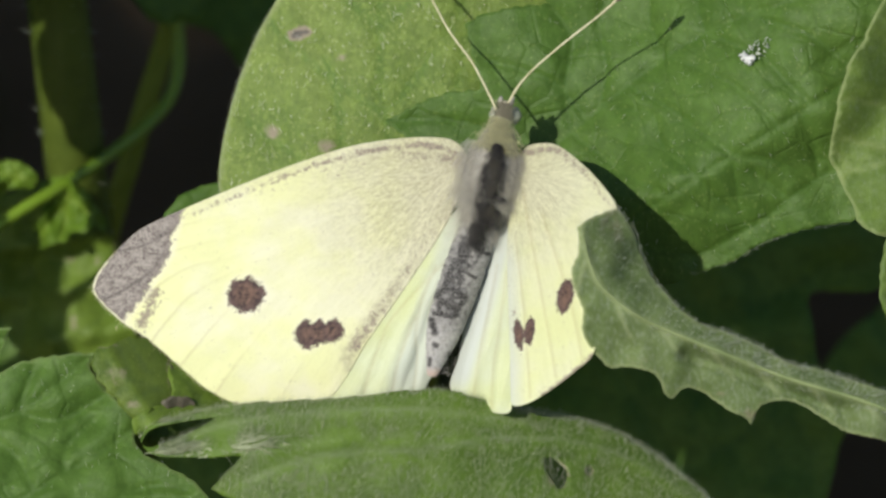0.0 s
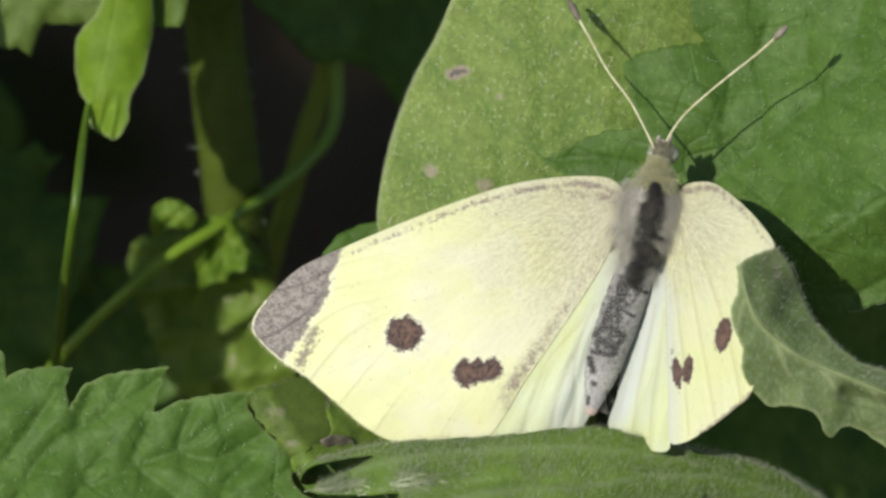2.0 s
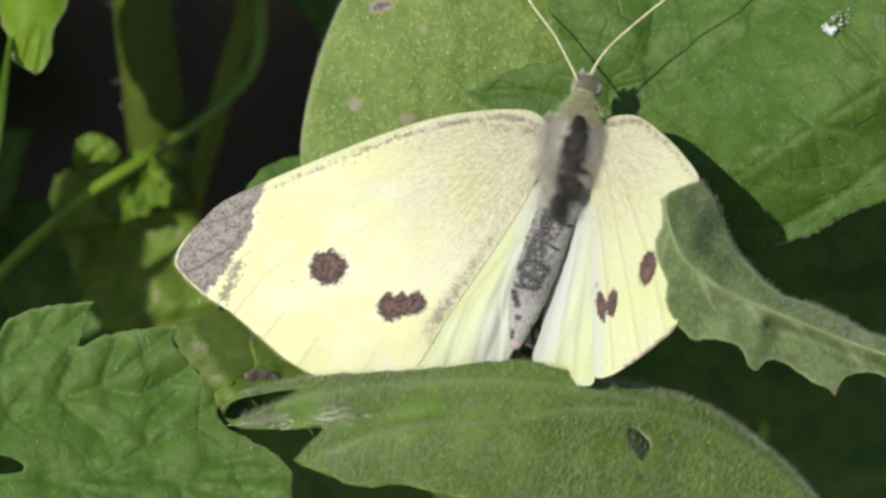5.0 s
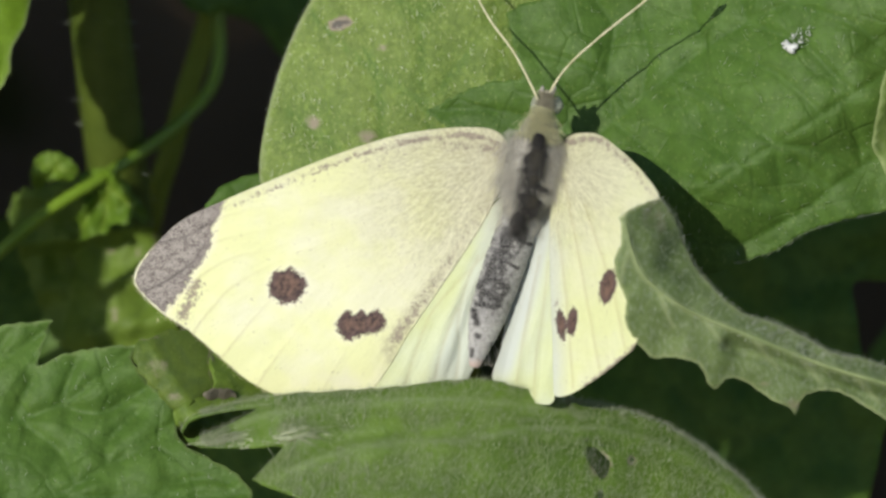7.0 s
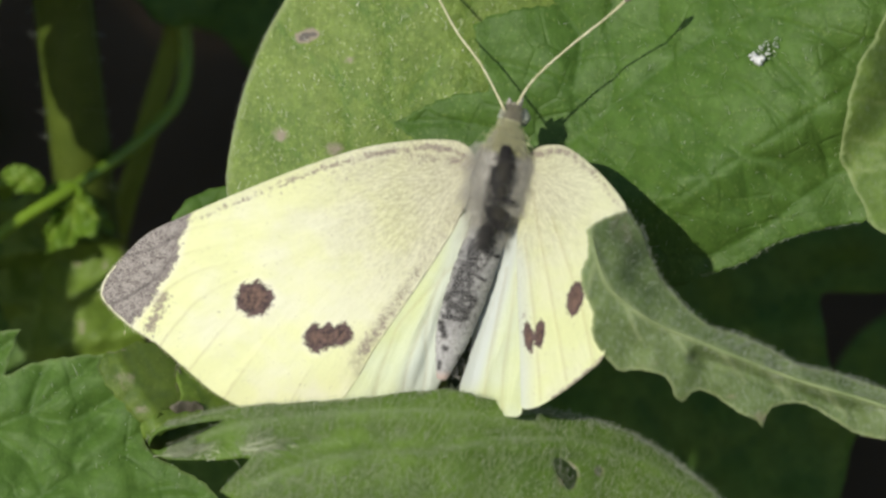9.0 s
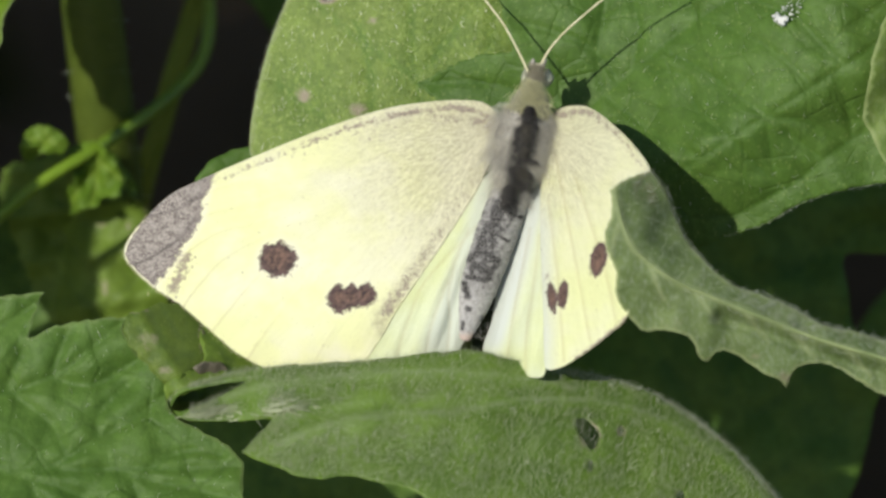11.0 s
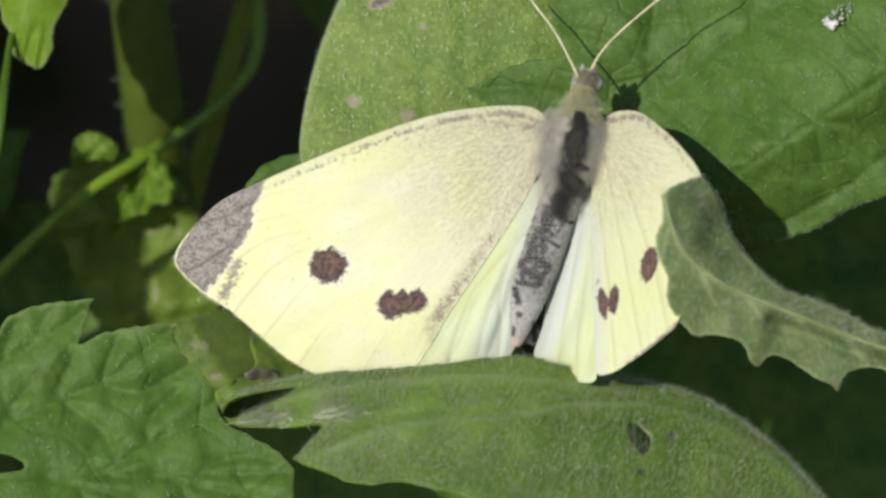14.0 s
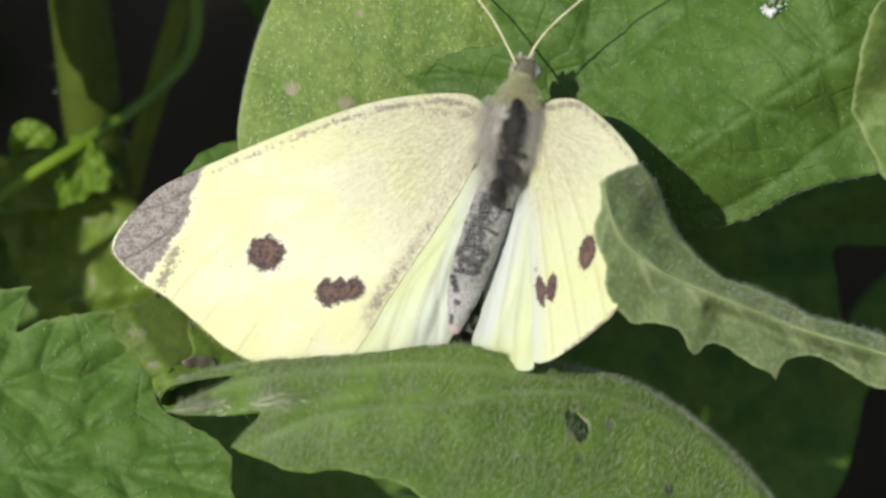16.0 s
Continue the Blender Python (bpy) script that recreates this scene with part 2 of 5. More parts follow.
def abdomen_material():
    n = Nodes("banded_abdomen")
    p = n.attr("plan").outputs["Vector"]
    k = n.noise(p, 4.0, 4.0, 0.75)
    grey = n.mix(n.step(k, 0.3, 0.7), (0.27, 0.265, 0.255), (0.47, 0.46, 0.435))
    blotch = n.noise(p, 2.6, 4.0, 0.7)
    m = n.math("ADD", n.attr("mark").outputs["Fac"], n.math("ADD", n.math("MULTIPLY", n.math("SUBTRACT", blotch, 0.5), 3.4), n.math("MULTIPLY", n.math("SUBTRACT", k, 0.5), 1.6)))
    colour = n.mix(n.step(m, -0.7, 1.0), grey, n.mix(n.step(n.noise(p, 7.0), 0.35, 0.65), (0.022, 0.021, 0.021), (0.13, 0.126, 0.12)))
    colour = n.mix(n.attr("pink").outputs["Fac"], colour, (0.62, 0.47, 0.40))
    n.bump(n.math("ADD", k, n.noise(p, 9.0, 3.0)), 0.6, 0.0002)
    return n.done(colour, 0.8, 0.0, None, 0.15)


M_ABDOMEN = abdomen_material()
M_FUR_HEAD = plain_material("grey_brown_fur", (0.34, 0.315, 0.23), (0.56, 0.53, 0.40), 300.0, 0.8, through=0.3)
M_CREAM = plain_material("cream_fur", (0.60, 0.59, 0.36), (0.79, 0.77, 0.50), 300.0, 0.8, through=0.4)
M_FUR = plain_material("pale_fur", (0.56, 0.54, 0.475), (0.72, 0.70, 0.61), 300.0, 0.8, through=0.35)
M_FUR_MID = plain_material("olive_brown_fur", (0.06, 0.056, 0.044), (0.13, 0.12, 0.092), 500.0, 0.8, through=0.15)
M_FUR_DARK = plain_material("dark_fur", (0.034, 0.032, 0.031), (0.105, 0.10, 0.09), 300.0, 0.8, through=0.1)
M_EYE = plain_material("grey_green_eye", (0.19, 0.21, 0.15), (0.29, 0.31, 0.23), 900.0, 0.3)
M_ANTENNA = plain_material("antenna", (0.42, 0.40, 0.23), (0.66, 0.63, 0.43), 1500.0, 0.6)
M_CLUB = plain_material("antenna_club", (0.10, 0.085, 0.07), (0.24, 0.21, 0.16), 1500.0, 0.6)
M_CHALK = plain_material("chalky_white", (0.44, 0.46, 0.43), (0.60, 0.61, 0.58), 2500.0, 0.35, relief=0.0004)

# ---- shapes ----
ORIGIN = {}


def at(a, b, w):
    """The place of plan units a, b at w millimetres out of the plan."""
    k = U * (1 - w / 1000 / DIST)
    return MID + RIGHT * ((a - 784) * k) + UP * ((441 - b) * k) + OUT * (w / 1000)


def at_many(a, b, w):
    k = U * (1 - w / 1000 / DIST)
    r, u, o, m = (np.array(v) for v in (RIGHT, UP, OUT, MID))
    return m + np.outer((a - 784) * k, r) + np.outer((441 - b) * k, u) + np.outer(w / 1000, o)


def thing(name, place, label, category, group="", kind=""):
    ob = new(name)
    ob.empty_display_size = 0.005
    ob.location = place
    ORIGIN[ob.name] = Vector(place)
    return tagged(ob, label, category, group, kind)


def part(name, verts, faces, material, parent=None, label="", attrs=None, kind="", flat=False):
    """One mesh object, under a thing or a part of it; verts in world metres."""
    o = ORIGIN[parent.name] if parent else Vector((0, 0, 0))
    me = bpy.data.meshes.new(name)
    v = np.asarray(verts, dtype=float) - np.array(o)
    me.from_pydata(v.tolist(), [], [tuple(int(i) for i in f) for f in faces])
    me.materials.append(material)
    for k, val in (attrs or {}).items():
        if np.ndim(val) == 2:
            me.attributes.new(k, "FLOAT_VECTOR", "POINT").data.foreach_set("vector", np.asarray(val, dtype=np.float32).ravel())
        else:
            me.attributes.new(k, "FLOAT", "POINT").data.foreach_set("value", np.asarray(val, dtype=np.float32))
    me.shade_flat() if flat else me.shade_smooth()
    ob = new(name, me)
    if parent:
        ob.parent = parent
        ORIGIN[ob.name] = o
    return tagged(ob, label, kind=kind)


def wob(a, b, size, seed):
    """A soft random height field of about unit swing."""
    r = np.random.RandomState(seed)
    out = np.zeros_like(a, dtype=float)
    for i in range(6):
        th, ph, k = r.uniform(0, 6.28), r.uniform(0, 6.28), r.uniform(0.6, 1.7) * 6.28 / size
        out += np.sin((a * math.cos(th) + b * math.sin(th)) * k + ph)
    return out / 3.5


def spline(points, step, closed=True):
    """A smooth line through the points; a point given twice makes a corner."""
    p = [np.array(q, dtype=float) for q in points]
    n, out = len(p), []
    for i in range(n if closed else n - 1):
        p1, p2 = p[i], p[(i + 1) % n]
        gap = np.linalg.norm(p2[:2] - p1[:2]) if len(p1) == 2 else np.linalg.norm(p2 - p1)
        if gap < 1e-6:
            continue
        p0 = p[i - 1] if closed or i else p1
        p3 = p[(i + 2) % n] if closed or i + 2 < n else p2
        m = max(2, int(gap / step))
        for j in range(m):
            t = j / m
            out.append(0.5 * (2 * p1 + (p2 - p0) * t + (2 * p0 - 5 * p1 + 4 * p2 - p3) * t * t + (3 * p1 - p0 - 3 * p2 + p3) * t ** 3))
    if not closed:
        out.append(p[-1])
    return np.array(out)


def oval(ca, cb, ra, rb, turn=0.0, n=14, point=0.0):
    """A leaf-like oval, drawn out to a tip at its first end."""
    out = []
    for i in range(n):
        th = 2 * math.pi * i / n
        x, y = ra * math.cos(th) * (1 + point * max(0, math.cos(th)) ** 4), rb * math.sin(th)
        out.append((ca + x * math.cos(turn) - y * math.sin(turn), cb + x * math.sin(turn) + y * math.cos(turn)))
    return out


def inside(poly, x, y):
    r = np.zeros(len(x), dtype=bool)
    x0, y0 = poly[:, 0], poly[:, 1]
    x1, y1 = np.roll(x0, -1), np.roll(y0, -1)
    for i in range(len(poly)):
        c = (y0[i] > y) != (y1[i] > y)
        r ^= c & (x < (x1[i] - x0[i]) * (y - y0[i]) / (y1[i] - y0[i] + 1e-12) + x0[i])
    return r


def near(lines, x, y):
    """Distance to the nearest of some broken lines, and how far along it that is (0 to 1)."""
    d, along = np.full(len(x), 1e9), np.zeros(len(x))
    for line in lines:
        line = np.asarray(line, dtype=float)
        for i in range(len(line) - 1):
            s, e = line[i], line[i + 1] - line[i]
            t = np.clip(((x - s[0]) * e[0] + (y - s[1]) * e[1]) / (e @ e + 1e-9), 0, 1)
            dd = np.hypot(x - s[0] - t * e[0], y - s[1] - t * e[1])
            k = dd < d
            d[k], along[k] = dd[k], (i + t[k]) / (len(line) - 1)
    return d, along


def toothed(poly, period, depth, seed=1):
    """Saw-teeth round a closed outline."""
    r = np.random.RandomState(seed)
    t = np.roll(poly, -1, 0) - np.roll(poly, 1, 0)
    nrm = np.stack([t[:, 1], -t[:, 0]], 1)
    nrm /= np.linalg.norm(nrm, axis=1)[:, None] + 1e-9
    area = 0.5 * np.sum(poly[:, 0] * np.roll(poly[:, 1], -1) - np.roll(poly[:, 0], -1) * poly[:, 1])
    nrm *= 1 if area > 0 else -1
    s = np.concatenate([[0], np.cumsum(np.linalg.norm(np.diff(poly, axis=0), axis=1))])
    ph = s / period + 0.25 * np.sin(s / period * 1.7 + r.uniform(0, 6))
    saw = (ph % 1.0) - 0.4
    return poly + nrm * (depth * saw)[:, None]


def sheet(outline, lift, cell, teeth=None, holes=(), seed=0, smooth=True):
    """A thin blade filled with a fine net of triangles: plan coordinates, heights and faces."""
    from mathutils.geometry import delaunay_2d_cdt
    poly = spline(outline, cell) if smooth else np.array(outline, dtype=float)
    if teeth:
        poly = toothed(poly, *teeth)
    rings = [poly] + [spline(h, cell * 0.6) for h in holes]
    r = np.random.RandomState(seed)
    lo, hi = poly.min(0), poly.max(0)
    gx, gy = np.meshgrid(np.arange(lo[0], hi[0], cell), np.arange(lo[1], hi[1], cell * 0.87))
    gx[1::2] += cell / 2
    gx, gy = gx.ravel() + r.uniform(-0.12, 0.12, gx.size) * cell, gy.ravel() + r.uniform(-0.12, 0.12, gy.size) * cell
    keep = inside(poly, gx, gy)
    for ring in rings:
        d, _ = near([np.vstack([ring, ring[:1]])], gx, gy)
        keep &= d > cell * 0.45
    for h in rings[1:]:
        keep &= ~inside(h, gx, gy)
    pts, edges = [], []
    for ring in rings:
        k = len(pts)
        pts += [Vector(q) for q in ring]
        edges += [(k + i, k + (i + 1) % len(ring)) for i in range(len(ring))]
    pts += [Vector(q) for q in zip(gx[keep], gy[keep])]
    v, e, f, *_ = delaunay_2d_cdt(pts, edges, [], 0, 1e-4)
    xy = np.array([tuple(q) for q in v])
    f = np.array([t for t in f if len(t) == 3])
    c = xy[f].mean(axis=1)
    ok = inside(poly, c[:, 0], c[:, 1])
    for h in rings[1:]:
        ok &= ~inside(h, c[:, 0], c[:, 1])
    f = f[ok]
    a, b = xy[:, 0], xy[:, 1]
    flip = np.cross(xy[f[:, 1]] - xy[f[:, 0]], xy[f[:, 2]] - xy[f[:, 0]]) > 0
    f[flip] = f[flip][:, ::-1]
    return a, b, lift(a, b), f


def solid(a, b, w, f, thick):
    """Gives a sheet its thickness: both faces and the rim."""
    n = len(a)
    v = np.vstack([at_many(a, b, w), at_many(a, b, w - thick)])
    count = {}
    for t in f:
        for i in range(3):
            k = (int(t[i]), int(t[(i + 1) % 3]))
            count[k] = 1
    rim = [(p, q) for p, q in count if (q, p) not in count]
    faces = [tuple(t) for t in f] + [tuple(t[::-1] + n) for t in f] + [(q, p, p + n, q + n) for p, q in rim]
    return v, faces


def side_veins(mid, pairs, reach, angle, bend=0.25, sides=(1, -1)):
    """Side veins that leave a midrib by turns."""
    mid = spline(mid, 6.0, closed=False)
    out = []
    for i in range(pairs):
        k = int(len(mid) * (i + 0.6) / pairs)
        k = min(k, len(mid) - 2)
        d = mid[k + 1] - mid[k]
        th = math.atan2(d[1], d[0])
        for s in sides:
            p, h, line = mid[k].copy(), th + s * angle, [mid[k].copy()]
            for _ in range(7):
                p = p + reach / 7 * np.array([math.cos(h), math.sin(h)])
                h -= s * bend * angle / 7
                line.append(p.copy())
            out.append(np.array(line))
    return out


def cells(a, b, size, seed):
    """Distance to the walls of an irregular net of cells."""
    r = np.random.RandomState(seed)
    lo, hi = (a.min() - size, b.min() - size), (a.max() + size, b.max() + size)
    gx, gy = np.meshgrid(np.arange(lo[0], hi[0], size), np.arange(lo[1], hi[1], size))
    s = np.stack([gx.ravel(), gy.ravel()], 1) + r.uniform(-0.38, 0.38, (gx.size, 2)) * size
    out = np.empty(len(a))
    for k in range(0, len(a), 4000):
        d = np.hypot(a[k:k + 4000, None] - s[:, 0], b[k:k + 4000, None] - s[:, 1])
        d.partition(1, axis=1)
        out[k:k + 4000] = (d[:, 1] - d[:, 0]) / 2
    return out


def blade(parent, outline, lift, material, cell=14.0, teeth=None, holes=(), veins=(), vein_width=5.0, sunk=0.25, net=0.0, net_deep=0.12,
          scars=(), crumple=0.15, size=120.0, thick=0.28, seed=0, name="blade", label="", rim=0.0, rim_highlight=1.0, puff=0.0):
    a, b, w, f = sheet(outline, lift, cell, teeth, holes, seed)
    w = w + crumple * wob(a, b, size, seed + 3)
    vein = np.zeros(len(a))
    if len(veins):
        d, along = near(veins, a, b)
        vein = np.exp(-(d / (vein_width * (1.2 - 0.6 * along))) ** 2)
        w = w - sunk * np.exp(-(d / (vein_width * 2.2)) ** 2) - puff * np.exp(-d / 26.0)
    if net:
        d = cells(a, b, net, seed + 5)
        vein = np.maximum(vein, 0.55 * np.exp(-(d / (vein_width * 0.6)) ** 2))
        w = w + net_deep * np.minimum(1.0, d / (net * 0.22))
    scar = np.zeros(len(a))
    for ca, cb, ra, rb, deep in scars:
        q = np.hypot((a - ca) / ra, (b - cb) / rb)
        scar = np.maximum(scar, deep * np.clip(1.6 - q, 0, 1))
    edge = np.zeros(len(a))
    if rim:
        ring = spline(outline, cell)
        ring = toothed(ring, *teeth) if teeth else ring
        edge = rim_highlight * np.exp(-(near([np.vstack([ring, ring[:1]])], a, b)[0] / rim) ** 2)
    v, faces = solid(a, b, w, f, thick)
    two = lambda x: np.concatenate([x, x])
    plan = np.stack([a * U * 1000, b * U * 1000, np.full(len(a), seed * 3.7)], 1)
    return part(name, v, faces, material, parent, label, dict(plan=np.vstack([plan, plan]), vein=two(vein), scar=two(scar), rim=two(edge)))


def tube(points, radii, sides=10, step=None, rough=0.0, squash=1.0, seed=0, caps=True):
    """A round, tapering stalk along a smooth line of world points; radii in metres."""
    line = spline([tuple(p) for p in points], step or 0.002, closed=False)
    n = len(line)
    rad = np.interp(np.linspace(0, 1, n), np.linspace(0, 1, len(radii)), radii)
    r = np.random.RandomState(seed)
    verts, faces, side = [], [], None
    for i in range(n):
        t = Vector(line[min(i + 1, n - 1)] - line[max(i - 1, 0)]).normalized()
        if side is None:
            side = t.cross(OUT).normalized()
        side = (side - t * side.dot(t)).normalized()
        up = side.cross(t)
        if up.dot(OUT) < 0:
            up = -up
        for k in range(sides):
            th = 2 * math.pi * k / sides
            q = rad[i] * (1 + rough * r.uniform(-1, 1))
            verts.append(Vector(line[i]) + side * (math.cos(th) * q) + up * (math.sin(th) * q * squash))
    for i in range(n - 1):
        for k in range(sides):
            p, q = i * sides + k, i * sides + (k + 1) % sides
            faces.append((p, q, q + sides, p + sides))
    if caps:
        faces += [tuple(range(sides))[::-1], tuple(range((n - 1) * sides, n * sides))]
    return verts, faces


def stalk(name, parent, points, radii, material, label="", **k):
    v, f = tube([at(*p) for p in points], [x * U for x in radii], **k)
    return part(name, v, f, material, parent, label)


def to_ground(parent, base, foot_a, radius, material, name="petiole", aside=0.0):
    """A leaf stalk from the blade's base down to the soil behind it."""
    p = at(*base)
    foot = Vector((p.x + (foot_a * U), p.y + 0.05, -0.01))
    under = [p + OUT * -0.012 + UP * -0.012] if not aside else [p + OUT * -0.005, p + OUT * -0.011 + RIGHT * (aside * 0.4), p + OUT * -0.02 + RIGHT * aside]
    pts = [p] + under + [p.lerp(foot, 0.4) + Vector((0, 0.03, 0)), foot]
    v, f = tube(pts, [radius * U, radius * 1.2 * U, radius * 1.5 * U, radius * 2 * U], 8, 0.004)
    return part(name, v, f, material, parent)


def hairs(name, parent, roots, dirs, length, width, material, label="", bend=0.3, seed=0, kind="stuff"):
    """Fine tapering hairs, each a bent three-sided spike."""
    r = np.random.RandomState(seed)
    verts, faces = [], []
    for p, d in zip(roots, dirs):
        p, d = Vector(p), Vector(d).normalized()
        s = d.orthogonal().normalized()
        s = Matrix.Rotation(r.uniform(0, 6.28), 3, d) @ s
        q = d.cross(s)
        l, wd = length * r.uniform(0.5, 1.3), width * r.uniform(0.7, 1.2)
        bow = (s * r.uniform(-1, 1) + q * r.uniform(-1, 1)) * bend * l
        k = len(verts)
        for t, g in ((0.0, 1.0), (0.55, 0.7)):
            c = p + d * (l * t) + bow * (t * t)
            for j in range(3):
                th = 2.094 * j
                verts.append(c + (s * math.cos(th) + q * math.sin(th)) * (wd * g))
        verts.append(p + d * l + bow)
        for j in range(3):
            j2 = (j + 1) % 3
            faces += [(k + j, k + j2, k + 3 + j2, k + 3 + j), (k + 3 + j, k + 3 + j2, k + 6)]
    return part(name, verts, faces, material, parent, label, kind=kind)


def ramp(x, x0, x1):
    t = np.clip((x - x0) / (x1 - x0), 0, 1)
    return t * t * (3 - 2 * t)


# ---- ground ----
def ground():
    rows, verts, faces = 60, [], []
    edge = [-60, -20, -6, -2] + list(np.linspace(-0.9, 1.4, rows - 8)) + [2, 6, 20, 60]
    for y in edge:
        for x in edge:
            verts.append((x, y, 0.012 * noise.noise(Vector((x * 9, y * 9, 0))) if abs(x) < 1.5 else 0.0))
    n = len(edge)
    for j in range(n - 1):
        for i in range(n - 1):
            faces.append((j * n + i, j * n + i + 1, (j + 1) * n + i + 1, (j + 1) * n + i))
    ob = part("ground", verts, faces, M_SOIL, kind="structure")
    tagged(ob, "damp dark soil under the weeds", "ground")


ground()

LEAF_GROUP = "broad leaves round the butterfly"


# ---- leaf behind the butterfly, yellow-green ----
def lift_back(a, b):
    return -8.5 - 2.0 * ((a - 700) / 350.0) ** 2 + 0.004 * (b - 200)


def back_leaf():
    leaf = thing("leaf", at(760, 420, -10), "broad smooth yellow-green leaf with small brown scars", "leaf", LEAF_GROUP)
    out = [(388, 335), (394, 255), (420, 150), (455, 62), (492, -5), (535, -100), (620, -220), (780, -310), (960, -290), (1070, -150), (1080, 50), (1000, 260), (900, 380), (700, 440), (520, 430), (420, 395)]
    mid = [(760, 430), (690, 250), (672, 60), (690, -140), (770, -300)]
    veins = [spline(mid, 10, False)] + side_veins(mid, 5, 330, 0.9, 0.5)
    # two darker streaks down the blade, drawn through the vein colour
    veins += [np.array([(575, 105), (590, 150), (598, 200), (602, 262)]), np.array([(581, 110), (596, 150), (605, 205), (608, 262)])]
    marks = [(524, 62, 13, 9, 0.95), (538, 57, 13, 9, 0.9), (604, 103, 11, 10, 0.44), (481, 233, 18, 16, 0.45), (577, 259, 19, 14, 0.47), (600, 180, 4, 4, 0.3)]
    blade(leaf, out, lift_back, M_BACK, 11.0, None, (), veins, 5.0, 0.10, scars=marks, crumple=0.25, size=220, seed=1, rim=2.6)
    to_ground(leaf, (760, 428, -10.5), 100, 16, M_STEM)
    r = random.Random(17)
    roots, dirs = [], []
    for q in spline([(388, 340), (394, 255), (420, 150), (455, 62), (492, -5), (535, -100)], 2.0, False):
        roots.append(at(q[0] + r.uniform(-1, 3), q[1], lift_back(q[0], q[1]) + r.uniform(-0.2, 0.1)))
        dirs.append(RIGHT * r.uniform(-1.0, 0.1) + UP * r.uniform(0.0, 0.9) + OUT * r.uniform(0.0, 0.8))
    hairs("down", leaf, roots, dirs, 0.00026, 0.000012, M_HAIR, seed=18)
    # short stiff bristles over the blade, in loose patches; their glint is put into the colour
    ring = spline(out, 14)
    roots, dirs = [], []
    while len(roots) < 800:
        a, b = r.uniform(400, 900), r.uniform(-250, 400)
        qa, qb = np.array([a]), np.array([b])
        if inside(ring, qa, qb)[0] and r.random() < 0.5 + 0.9 * wob(qa, qb, 60, 5)[0]:
            roots.append(at(a, b, lift_back(a, b) + 0.18))
            dirs.append(RIGHT * r.uniform(-0.5, 0.3) + UP * r.uniform(0.3, 1.0) + OUT * r.uniform(0.2, 0.6))
    hairs("bristles", leaf, roots, dirs, 0.00026, 0.000022, M_BRISTLE, seed=19)


back_leaf()


# ---- quilted leaf on which the antennae cast their shadow ----
def soft_over(x, r):
    return 0.5 * (x + np.sqrt(x * x + r * r))


def lift_quilt(a, b):
    d = (a - 1180) * 0.538 + (b - 348) * 0.842
    e = soft_over(d, 9.0)
    w = -5.0 + 7.4 * ramp(a - 0.538 * e + 0.5 * (b - 0.842 * e - 200), 950, 1400)
    w = w - (0.48 * e - 0.38 * soft_over(d - 117, 12.0)) * U * 1000
    return w - 0.9 * ramp(900 - a, 0, 220)


